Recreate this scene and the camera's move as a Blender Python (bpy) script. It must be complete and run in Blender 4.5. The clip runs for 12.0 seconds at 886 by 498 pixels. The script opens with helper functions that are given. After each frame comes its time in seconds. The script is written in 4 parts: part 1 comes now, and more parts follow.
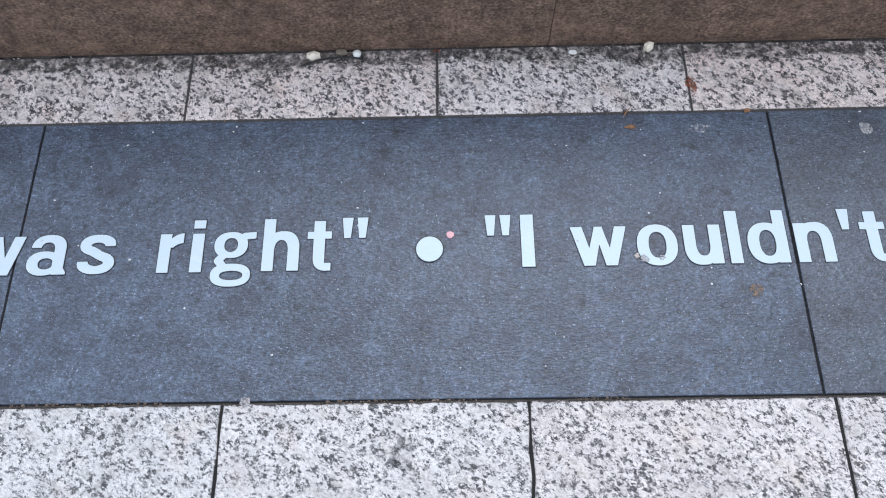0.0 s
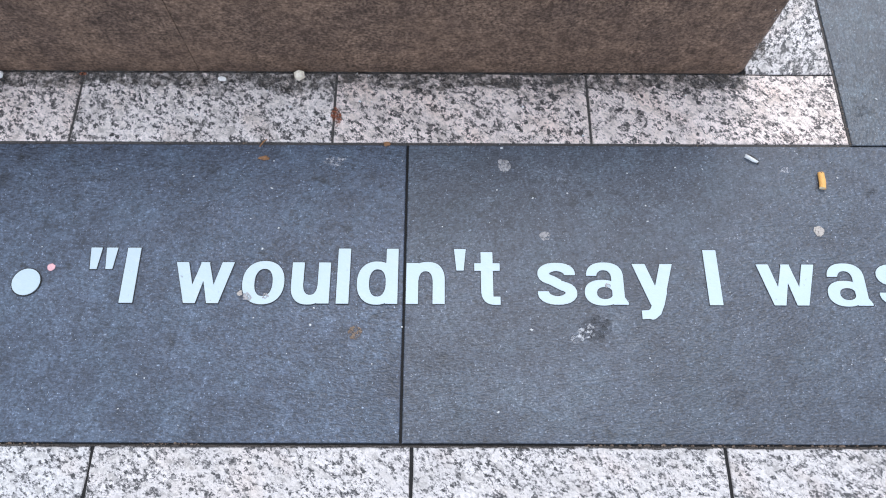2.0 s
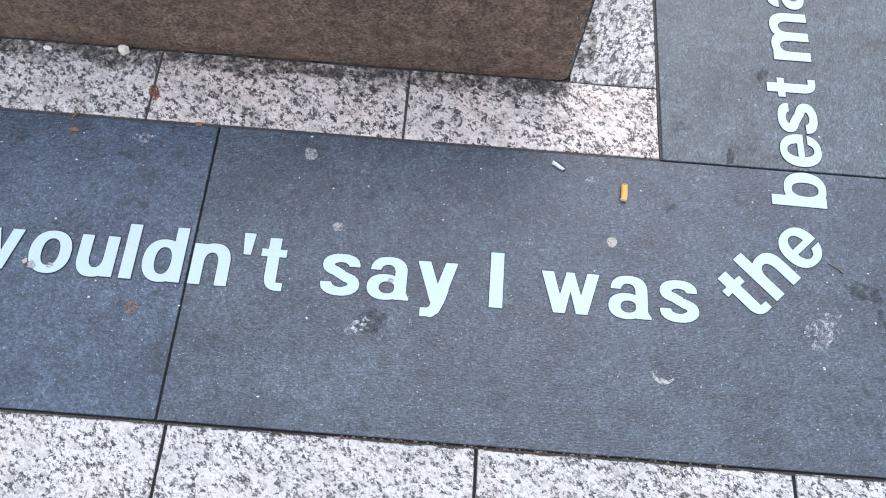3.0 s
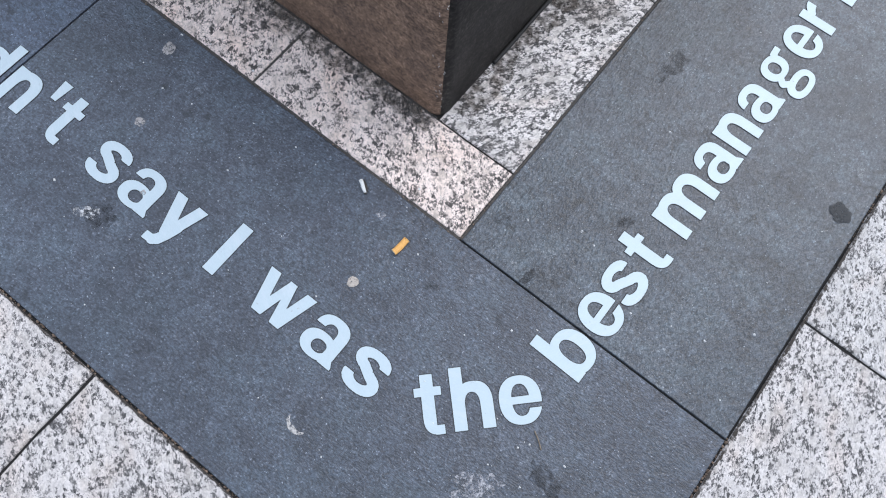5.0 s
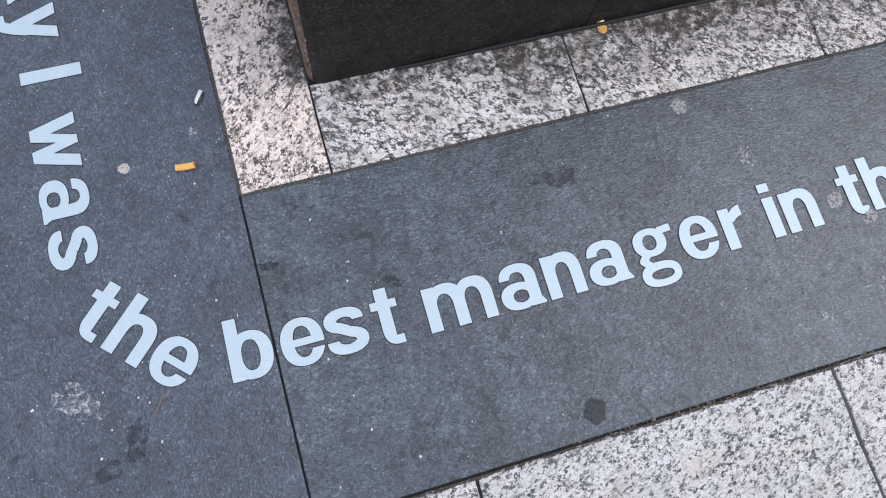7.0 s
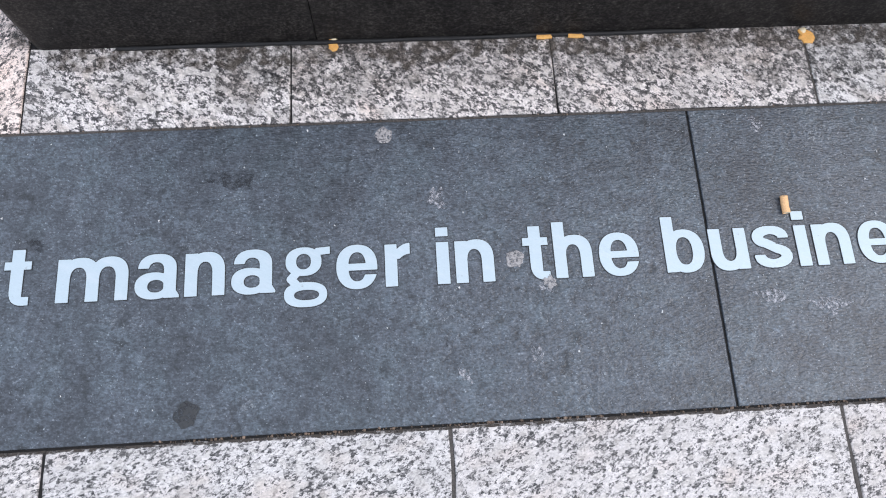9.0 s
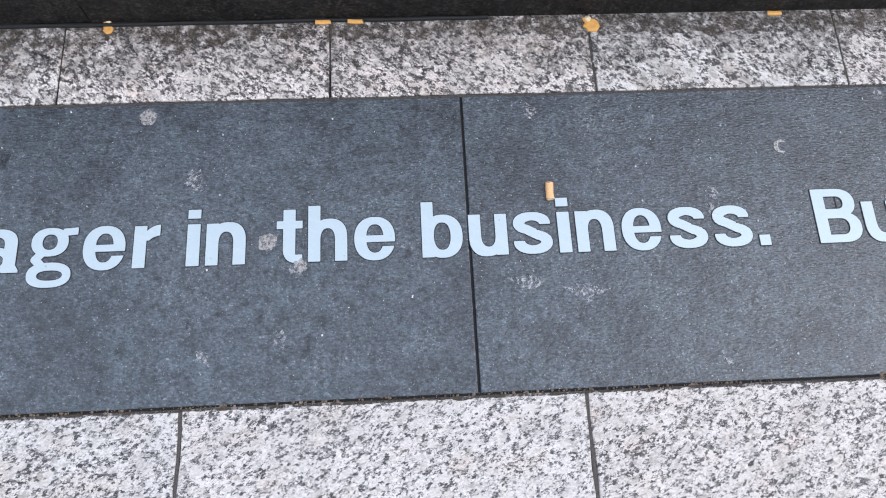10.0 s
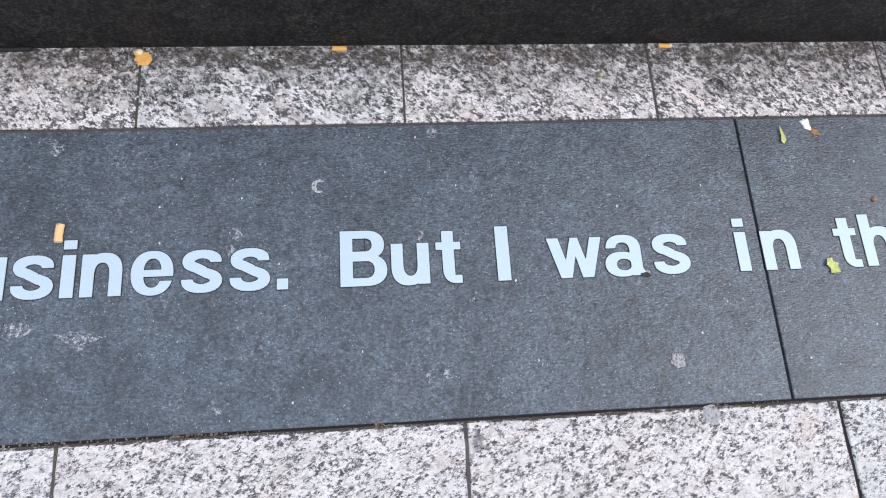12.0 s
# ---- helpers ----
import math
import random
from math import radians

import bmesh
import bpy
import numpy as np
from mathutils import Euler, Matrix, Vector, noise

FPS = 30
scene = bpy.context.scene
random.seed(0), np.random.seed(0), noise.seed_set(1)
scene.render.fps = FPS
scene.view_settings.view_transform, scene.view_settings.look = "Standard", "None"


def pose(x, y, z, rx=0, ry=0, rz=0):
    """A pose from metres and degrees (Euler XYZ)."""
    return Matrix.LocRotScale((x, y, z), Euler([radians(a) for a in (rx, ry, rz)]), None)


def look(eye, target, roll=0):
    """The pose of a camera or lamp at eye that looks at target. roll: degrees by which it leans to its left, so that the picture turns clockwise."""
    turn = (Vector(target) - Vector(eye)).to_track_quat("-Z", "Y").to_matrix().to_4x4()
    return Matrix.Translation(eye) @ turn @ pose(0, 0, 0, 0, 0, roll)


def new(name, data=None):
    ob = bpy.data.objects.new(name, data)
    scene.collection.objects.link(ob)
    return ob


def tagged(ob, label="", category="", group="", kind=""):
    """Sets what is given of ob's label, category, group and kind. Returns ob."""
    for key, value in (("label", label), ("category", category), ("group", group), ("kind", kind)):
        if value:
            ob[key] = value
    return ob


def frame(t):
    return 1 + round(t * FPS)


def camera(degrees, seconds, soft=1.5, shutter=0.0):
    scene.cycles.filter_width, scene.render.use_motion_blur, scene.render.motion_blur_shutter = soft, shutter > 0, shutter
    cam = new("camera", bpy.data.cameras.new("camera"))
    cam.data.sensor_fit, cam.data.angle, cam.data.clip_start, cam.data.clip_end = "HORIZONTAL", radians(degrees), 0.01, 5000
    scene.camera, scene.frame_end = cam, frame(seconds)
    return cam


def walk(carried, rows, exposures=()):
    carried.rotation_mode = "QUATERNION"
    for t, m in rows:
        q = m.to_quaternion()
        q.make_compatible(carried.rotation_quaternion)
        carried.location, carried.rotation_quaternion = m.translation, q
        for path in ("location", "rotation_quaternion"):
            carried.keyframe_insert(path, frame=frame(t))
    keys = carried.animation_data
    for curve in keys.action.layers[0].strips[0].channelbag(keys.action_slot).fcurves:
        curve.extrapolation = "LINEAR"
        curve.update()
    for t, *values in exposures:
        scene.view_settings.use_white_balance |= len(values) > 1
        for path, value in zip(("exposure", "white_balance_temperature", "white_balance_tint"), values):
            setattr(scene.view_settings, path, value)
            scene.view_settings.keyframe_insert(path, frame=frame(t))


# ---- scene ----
cam = camera(64.5, 12.0, soft=1.1)
PATH = [
    (0, (-1.467, -0.75, 1.206), (-1.501, -0.029, -0.659), -3.5),
    (0.3, (-1.367, -0.711, 1.197), (-1.391, 0.007, -0.661), -2.5),
    (0.5, (-1.307, -0.7, 1.201), (-1.327, 0.026, -0.662), -2.1),
    (0.8, (-1.21, -0.7, 1.202), (-1.223, 0.02, -0.664), -1.5),
    (1, (-1.128, -0.722, 1.198), (-1.135, 0.001, -0.667), -0.9),
    (1.2, (-1.046, -0.744, 1.194), (-1.049, -0.016, -0.672), -0.5),
    (1.5, (-0.948, -0.749, 1.182), (-0.942, -0.017, -0.679), 0.2),
    (1.8, (-0.851, -0.709, 1.177), (-0.848, 0.022, -0.683), 0.2),
    (2, (-0.783, -0.687, 1.173), (-0.778, 0.056, -0.684), 0.6),
    (2.2, (-0.711, -0.667, 1.185), (-0.71, 0.071, -0.68), 0.7),
    (2.5, (-0.589, -0.668, 1.188), (-0.592, 0.063, -0.674), 1.3),
    (2.8, (-0.466, -0.68, 1.186), (-0.469, 0.04, -0.677), 2.8),
    (3, (-0.397, -0.68, 1.182), (-0.404, 0.047, -0.681), 4.0),
    (3.2, (-0.339, -0.658, 1.181), (-0.348, 0.068, -0.683), 5.7),
    (4.8, (0.144, -0.402, 1.198), (-0.126, 0.131, -0.71), 7.2),
    (5, (0.184, -0.371, 1.176), (-0.131, 0.172, -0.723), 8.4),
    (5.2, (0.218, -0.315, 1.179), (-0.125, 0.205, -0.72), 9.4),
    (5.5, (0.269, -0.253, 1.186), (-0.116, 0.241, -0.714), 11.0),
    (5.8, (0.346, -0.182, 1.178), (-0.06, 0.268, -0.725), 13.0),
    (6, (0.39, -0.133, 1.178), (-0.012, 0.29, -0.735), 15.1),
    (6.2, (0.423, -0.087, 1.177), (0.012, 0.311, -0.744), 16.4),
    (6.5, (0.442, -0.003, 1.165), (0.007, 0.349, -0.755), 16.4),
    (6.7, (0.431, 0.05, 1.171), (0.003, 0.379, -0.754), 18.0),
    (8.3, (0.59, 0.607, 1.186), (0.076, 0.745, -0.742), 9.9),
    (8.5, (0.586, 0.681, 1.191), (0.056, 0.811, -0.734), 9.3),
    (8.8, (0.591, 0.774, 1.192), (0.038, 0.886, -0.73), 7.8),
    (9, (0.606, 0.853, 1.189), (0.042, 0.956, -0.728), 7.2),
    (9.2, (0.631, 0.945, 1.188), (0.064, 1.044, -0.727), 7.0),
    (9.5, (0.667, 1.08, 1.186), (0.095, 1.184, -0.727), 7.8),
    (9.7, (0.679, 1.167, 1.185), (0.094, 1.265, -0.729), 7.0),
    (10, (0.676, 1.286, 1.174), (0.074, 1.387, -0.731), 7.0),
    (10.2, (0.669, 1.368, 1.164), (0.058, 1.474, -0.727), 7.3),
    (10.5, (0.676, 1.48, 1.177), (0.046, 1.599, -0.718), 8.0),
    (10.8, (0.698, 1.608, 1.187), (0.068, 1.742, -0.711), 9.1),
    (11, (0.721, 1.707, 1.191), (0.104, 1.844, -0.707), 9.5),
    (11.2, (0.743, 1.79, 1.192), (0.127, 1.935, -0.704), 10.2),
    (11.5, (0.734, 1.899, 1.197), (0.125, 2.059, -0.701), 11.7),
    (11.8, (0.682, 2.019, 1.199), (0.077, 2.192, -0.695), 13.1),
    (12, (0.64, 2.093, 1.206), (0.036, 2.282, -0.691), 14.5),
]
EXPOSURES = [(0.0, 0.1, 6500, 11), (1.5, 0.13, 6500, 11), (2.5, 0.25, 6470, 11), (3.2, 0.24, 6390, 10), (5.0, -0.05, 6520, 11), (6.5, -0.12, 6600, 12), (8.5, 0.05, 6720, 13), (10.0, 0.08, 6650, 12), (12.0, 0.14, 6620, 12)]
# The plan below is drawn in units of 0.82 m, in which a border paver is 0.61 long: 0.5 m.
UNIT = 0.82
walk(cam, [(t, look(eye, target, roll)) for t, eye, target, roll in PATH], EXPOSURES)

# ---- daylight ----
world = bpy.data.worlds.new("overcast_sky")
scene.world = world
world.use_nodes = True
wn, wl = world.node_tree.nodes, world.node_tree.links
wn.clear()
sky = wn.new("ShaderNodeTexSky")
sky.sky_type, sky.sun_disc = "NISHITA", False
sky.sun_elevation, sky.sun_rotation = radians(50), radians(8)
sky.air_density, sky.dust_density, sky.ozone_density = 1.0, 4.0, 1.0
veil = wn.new("ShaderNodeMix")
veil.data_type = "RGBA"
veil.inputs["Factor"].default_value = 0.75
veil.inputs["B"].default_value = (11.3, 13.0, 15.5, 1)
bg = wn.new("ShaderNodeBackground")
bg.inputs["Strength"].default_value = 0.1
wout = wn.new("ShaderNodeOutputWorld")
wl.new(sky.outputs["Color"], veil.inputs["A"])
wl.new(veil.outputs["Result"], bg.inputs["Color"])
wl.new(bg.outputs["Background"], wout.inputs["Surface"])
sun = new("sun", bpy.data.lights.new("sun", "SUN"))
sun.data.energy, sun.data.angle, sun.data.color = 1.3, radians(38), (1.0, 0.975, 0.955)
sun.matrix_world = look((0.8, 4.0, 5.0), (0, 0, 0))


# ---- materials ----
class Nodes:
    """A small helper to write a material's nodes."""

    def __init__(self, name):
        self.mat = bpy.data.materials.new(name)
        self.mat.use_nodes = True
        self.tree = self.mat.node_tree
        self.bsdf = self.tree.nodes["Principled BSDF"]

    def node(self, kind, **values):
        n = self.tree.nodes.new("ShaderNode" + kind)
        for key, value in values.items():
            n.inputs[key.replace("_", " ")].default_value = value
        return n

    def link(self, a, b):
        self.tree.links.new(a, b)

    def coords(self, turn=0.0, stretch=(1, 1, 1), shuffle=True):
        """Object coordinates in metres, shifted by chance from piece to piece."""
        at = self.node("TexCoord").outputs["Object"]
        if shuffle:
            rnd = self.node("ObjectInfo").outputs["Random"]
            mul = self.node("Math")
            mul.operation = "MULTIPLY"
            mul.inputs[1].default_value = 37.0
            self.link(rnd, mul.inputs[0])
            add = self.node("VectorMath")
            self.link(at, add.inputs[0])
            self.link(mul.outputs[0], add.inputs[1])
            at = add.outputs[0]
        for key, value in (("Rotation", (0, 0, radians(turn))), ("Scale", stretch)):
            m = self.node("Mapping")
            m.inputs[key].default_value = value
            self.link(at, m.inputs["Vector"])
            at = m.outputs["Vector"]
        return at

    def noise(self, at, scale, detail=2.0, rough=0.5):
        n = self.node("TexNoise", Scale=scale, Detail=detail, Roughness=rough)
        self.link(at, n.inputs["Vector"])
        return n.outputs["Fac"]

    def cells(self, at, scale, output="Color"):
        n = self.node("TexVoronoi", Scale=scale)
        self.link(at, n.inputs["Vector"])
        return n.outputs[output]

    def seams(self, at, scale):
        """How far it is to the nearest border between cells."""
        n = self.node("TexVoronoi", Scale=scale)
        n.feature = "DISTANCE_TO_EDGE"
        self.link(at, n.inputs["Vector"])
        return n.outputs["Distance"]

    def math(self, op, a, b):
        n = self.node("Math")
        n.operation = op
        for k, v in enumerate((a, b)):
            if isinstance(v, (int, float)):
                n.inputs[k].default_value = v
            else:
                self.link(v, n.inputs[k])
        return n.outputs[0]

    def ramp(self, fac, *stops):
        n = self.node("ValToRGB")
        e = n.color_ramp.elements
        while len(e) < len(stops):
            e.new(0.5)
        for k, (pos, col) in enumerate(stops):
            e[k].position = pos
            e[k].color = (col, col, col, 1) if isinstance(col, (int, float)) else (*col, 1)
        self.link(fac, n.inputs["Fac"])
        return n.outputs["Color"]

    def mix(self, fac, a, b, blend="MIX"):
        n = self.node("Mix")
        n.data_type, n.blend_type = "RGBA", blend
        for key, v in (("Factor", fac), ("A", a), ("B", b)):
            if isinstance(v, (int, float)):
                n.inputs[key].default_value = v if key == "Factor" else (v, v, v, 1)
            elif isinstance(v, tuple):
                n.inputs[key].default_value = (*v, 1)
            else:
                self.link(v, n.inputs[key])
        return n.outputs["Result"]

    def finish(self, colour, rough=0.6, height=None, bump=0.3, depth=0.001, metal=0.0, spec=0.5):
        for key, v in (("Base Color", colour), ("Roughness", rough)):
            if isinstance(v, (int, float)):
                self.bsdf.inputs[key].default_value = v
            elif isinstance(v, tuple):
                self.bsdf.inputs[key].default_value = (*v, 1)
            else:
                self.link(v, self.bsdf.inputs[key])
        self.bsdf.inputs["Metallic"].default_value = metal
        self.bsdf.inputs["Specular IOR Level"].default_value = spec
        if height is not None:
            b = self.node("Bump", Strength=bump, Distance=depth)
            self.link(height, b.inputs["Height"])
            self.link(b.outputs["Normal"], self.bsdf.inputs["Normal"])
        return self.mat


def granite(name, share, grime, turn, pale, scale, tint, streak=1.7):
    """Coarse granite: angular white feldspar, grey quartz and black flecks; share: how much is dark, grime: how far dirt covers it."""
    n = Nodes(name)
    at = n.coords(turn, (1.0, streak, 1.0))
    drift = n.node("TexNoise", Scale=scale * 1.9, Detail=1.5, Roughness=0.6)
    n.link(at, drift.inputs["Vector"])
    small = n.node("VectorMath")
    small.operation = "SCALE"
    small.inputs["Scale"].default_value = 0.85 / scale
    n.link(drift.outputs["Color"], small.inputs[0])
    bend = n.node("VectorMath")
    bend.operation = "ADD"
    n.link(at, bend.inputs[0])
    n.link(small.outputs[0], bend.inputs[1])
    warped = bend.outputs[0]
    large = n.cells(warped, scale)
    grains = n.cells(warped, scale * 2.1)
    clump = n.noise(at, scale * 0.33, 2.0, 0.55)
    wide = n.noise(at, 6, 3.0, 0.6)
    value = n.math("ADD", n.math("MULTIPLY", large, 0.62), n.math("MULTIPLY", grains, 0.52))
    value = n.math("ADD", value, n.math("MULTIPLY", clump, 0.5))
    value = n.math("ADD", value, n.math("MULTIPLY", wide, 0.24))
    value = n.math("SUBTRACT", value, 0.44)
    col = n.ramp(value, (share - 0.16, (0.05, 0.049, 0.053)), (share - 0.125, (0.13, 0.126, 0.132)), (share - 0.05, (0.2, 0.193, 0.2)), (share - 0.02, (0.33, 0.316, 0.32)),
                 (share + 0.04, (0.42, 0.4, 0.405)), (share + 0.06, (pale * 0.78, pale * 0.745, pale * 0.75)), (share + 0.15, (pale, pale * 0.955, pale * 0.96)))
    # small black mica between the crystals
    mica = n.math("MULTIPLY", n.ramp(n.cells(warped, scale * 3.1, "Distance"), (0.34, 1.0), (0.46, 0.0)), n.ramp(n.cells(warped, scale * 3.1), (0.56, 0.0), (0.585, 0.9)))
    mica = n.math("MULTIPLY", mica, n.ramp(clump, (0.42, 1.0), (0.62, 0.25)))
    col = n.mix(mica, col, (0.04, 0.039, 0.042))
    # broad pale crystals
    block = n.cells(warped, scale * 0.5)
    col = n.mix(n.ramp(block, (0.72, 0.0), (0.73, 0.6)), col, (pale * 0.93, pale * 0.88, pale * 0.86))
    cloud = n.noise(warped, scale * 1.3, 2.0, 0.6)
    col = n.mix(1.0, col, n.ramp(cloud, (0.32, 0.72), (0.66, 1.0)), "MULTIPLY")
    tone = n.node("ObjectInfo").outputs["Random"]
    col = n.mix(0.85, col, n.ramp(tone, (0.0, (1.0, 0.945, 0.92)), (0.45, (1.0, 0.97, 0.96)), (0.8, (0.96, 0.965, 0.97)), (1.0, (0.9, 0.9, 0.9))), "MULTIPLY")
    col = n.mix(n.ramp(n.noise(at, 9, 3), (0.52, 0.0), (0.75, 0.6)), col, (0.95, 0.84, 0.77), "MULTIPLY")
    dirt = n.ramp(n.noise(at, 11, 5, 0.6), (0.45, 0.0), (0.7, grime))
    col = n.mix(dirt, col, (0.19, 0.176, 0.172))
    col = n.mix(1.0, col, tint, "MULTIPLY")
    return n.finish(col, n.ramp(cloud, (0.3, 0.5), (0.7, 0.72)), value, 0.35, 0.0012)


def dark_slab(name, tint, turn):
    """Dark flame-finished stone: fine streaked flakes and pits, faint clouds, smudges and scuffs."""
    n = Nodes(name)
    at = n.coords()
    flake = n.noise(n.coords(turn, (1.0, 1.9, 1.0)), 125, 2.5, 0.65)
    grain = n.cells(at, 330)
    chip = n.noise(at, 105, 3, 0.7)
    mid = n.noise(at, 30, 4, 0.6)
    wide = n.noise(at, 4.5, 5, 0.62)
    col = n.ramp(grain, (0.1, (0.105, 0.122, 0.148)), (0.5, (0.148, 0.172, 0.21)), (0.85, (0.19, 0.22, 0.265)), (0.985, (0.42, 0.46, 0.52)))
    col = n.mix(1.0, col, n.ramp(flake, (0.33, 0.34), (0.45, 0.54), (0.56, 0.66), (0.68, 0.94)), "MULTIPLY")
    col = n.mix(1.0, col, n.ramp(chip, (0.3, 0.52), (0.45, 0.84), (0.6, 1.0)), "MULTIPLY")
    col = n.mix(1.0, col, n.ramp(mid, (0.32, 0.78), (0.5, 0.92), (0.66, 1.0)), "MULTIPLY")
    col = n.mix(1.0, col, n.ramp(wide, (0.34, (0.7, 0.69, 0.69)), (0.5, (0.9, 0.9, 0.9)), (0.66, (1.0, 0.99, 0.98))), "MULTIPLY")
    # patches of warmer and cooler stone, a hand wide and a finger wide
    col = n.mix(1.0, col, n.ramp(n.noise(at, 13, 3, 0.6), (0.34, (0.86, 0.83, 0.84)), (0.48, (1.0, 0.99, 1.0)), (0.66, (1.11, 1.15, 1.14))), "MULTIPLY")
    col = n.mix(1.0, col, n.ramp(n.noise(at, 48, 2, 0.6), (0.36, (0.88, 0.87, 0.87)), (0.5, (1.02, 1.02, 1.02)), (0.64, (1.12, 1.13, 1.14))), "MULTIPLY")
    smudge = n.math("MULTIPLY", n.ramp(n.noise(at, 34, 4, 0.6), (0.57, 0.0), (0.66, 0.85)), n.ramp(n.noise(at, 5, 3), (0.42, 0.0), (0.56, 1.0)))
    col = n.mix(smudge, col, (0.46, 0.45, 0.44), "MULTIPLY")
    scuff = n.math("MULTIPLY", n.ramp(n.noise(at, 120, 4, 0.75), (0.56, 0.0), (0.65, 1.0)), n.ramp(n.noise(at, 9, 4, 0.65), (0.55, 0.0), (0.68, 0.6)))
    col = n.mix(scuff, col, (0.32, 0.335, 0.36))
    glint = n.ramp(n.noise(at, 200, 2, 0.6), (0.69, 0.0), (0.73, 0.8))
    col = n.mix(glint, col, (0.42, 0.45, 0.5))
    spot = n.math("MULTIPLY", n.ramp(n.cells(at, 13, "Distance"), (0.1, 0.42), (0.17, 0.0)), n.ramp(n.cells(at, 13), (0.5, 0.0), (0.54, 1.0)))
    col = n.mix(spot, col, (0.05, 0.055, 0.065))
    pit = n.ramp(n.noise(at, 95, 2, 0.5), (0.27, 0.75), (0.33, 0.0))
    col = n.mix(pit, col, (0.025, 0.027, 0.032))
    col = n.mix(1.0, col, tint, "MULTIPLY")
    return n.finish(col, n.ramp(mid, (0.3, 0.29), (0.7, 0.42)), n.math("ADD", n.math("MULTIPLY", flake, 1.3), n.math("MULTIPLY", n.noise(at, 60, 3), 0.9)), 0.7, 0.002, spec=0.64)


def plinth_stone(name, dark, mid, light, film, gloss):
    """Fine dark granite; film: the colour of its weathering."""
    n = Nodes(name)
    at = n.coords(0, (1.0, 1.0, 1.3))
    fine = n.noise(at, 128, 3, 0.72)
    wide = n.noise(at, 6, 5, 0.6)
    col = n.ramp(fine, (0.35, dark), (0.5, mid), (0.68, light))
    col = n.mix(n.ramp(wide, (0.4, 0.0), (0.75, 0.5)), col, film)
    col = n.mix(1.0, col, n.ramp(n.noise(at, 42, 4, 0.7), (0.36, 0.55), (0.5, 0.92), (0.64, 1.2)), "MULTIPLY")
    col = n.mix(1.0, col, n.ramp(n.noise(at, 10, 3, 0.6), (0.38, (0.74, 0.74, 0.76)), (0.6, (1.08, 1.07, 1.05))), "MULTIPLY")
    specks = n.math("MULTIPLY", n.ramp(n.cells(at, 60, "Distance"), (0.05, 1.0), (0.09, 0.0)), n.ramp(n.cells(at, 60), (0.84, 0.0), (0.88, 0.8)))
    col = n.mix(specks, col, (0.3, 0.29, 0.27))
    return n.finish(col, n.ramp(wide, (0.3, 0.45), (0.7, 0.6)), fine, 0.35, 0.0008, spec=gloss)


def letter_metal(name):
    """Satin stainless steel, worn matt by feet."""
    n = Nodes(name)
    at = n.coords(25, (1.0, 6.0, 1.0))
    brush = n.noise(at, 160, 3, 0.6)
    wear = n.noise(at, 12, 4, 0.6)
    col = n.ramp(brush, (0.3, (0.47, 0.565, 0.62)), (0.7, (0.53, 0.625, 0.68)))
    col = n.mix(n.ramp(wear, (0.5, 0.0), (0.75, 0.3)), col, (0.69, 0.72, 0.77))
    grime = n.ramp(n.noise(n.coords(), 70, 5, 0.7), (0.66, 0.0), (0.74, 0.7))
    col = n.mix(grime, col, (0.22, 0.22, 0.23))
    return n.finish(col, n.ramp(wear, (0.3, 0.5), (0.7, 0.62)), brush, 0.12, 0.0004, metal=0.3)


def plain(name, colour, rough=0.7, vary=0.35, scale=120, metal=0.0):
    n = Nodes(name)
    at = n.coords()
    f = n.noise(at, scale, 4, 0.6)
    lo = tuple(c * (1 - vary) for c in colour)
    hi = tuple(min(1.0, c * (1 + vary)) for c in colour)
    return n.finish(n.ramp(f, (0.3, lo), (0.7, hi)), rough, f, 0.3, 0.0006, metal=metal)


def mottled(name, colour, cover, scale=90, rough=0.8, most=0.95):
    """A broken film that lets the stone show through."""
    n = Nodes(name)
    at = n.coords()
    f = n.noise(at, scale, 5, 0.7)
    lo = tuple(c * 0.7 for c in colour)
    n.link(n.ramp(f, (cover - 0.09, 0.0), (cover + 0.09, most)), n.bsdf.inputs["Alpha"])
    return n.finish(n.ramp(n.noise(at, 260, 3), (0.3, lo), (0.7, colour)), rough)


M_OUTER = granite("pale_granite", 0.4, 0.25, 35, 0.74, 112, (0.99, 1.01, 1.0), 1.5)
M_OUTER_EAST = granite("pale_granite_east", 0.4, 0.25, -106, 0.75, 112, (1.0, 1.0, 0.98), 1.7)
M_INNER = granite("grey_granite", 0.46, 0.45, -52, 0.93, 104, (1.0, 1.0, 0.98), 1.6)
# the warm tint paints in light bounced off the brown plinth face
M_INNER_SOUTH = granite("warm_bounce_granite", 0.405, 0.32, 50, 0.97, 102, (1.05, 0.97, 0.905), 1.35)
# one slab stone, tinted for blue sky sheen, plinth shade and open light
M_SLAB = dark_slab("slab_sky_tinted", (0.89, 1.01, 1.21), 4)
M_SLAB_CORNER = dark_slab("slab_shade_tinted", (0.93, 0.98, 1.07), -5)
M_SLAB_EAST = dark_slab("slab_lit_tinted", (1.06, 1.1, 1.1), 94)
# one plinth stone twice: warm light on the south, shade on the east, as colour
M_PLINTH = plinth_stone("plinth_granite_lit", (0.053, 0.034, 0.025), (0.182, 0.118, 0.085), (0.352, 0.244, 0.184), (0.22, 0.14, 0.098), 0.25)
M_PLINTH_SHADED = plinth_stone("plinth_granite_shaded", (0.008, 0.0072, 0.0066), (0.021, 0.0186, 0.0172), (0.07, 0.063, 0.058), (0.028, 0.0245, 0.022), 0.14)
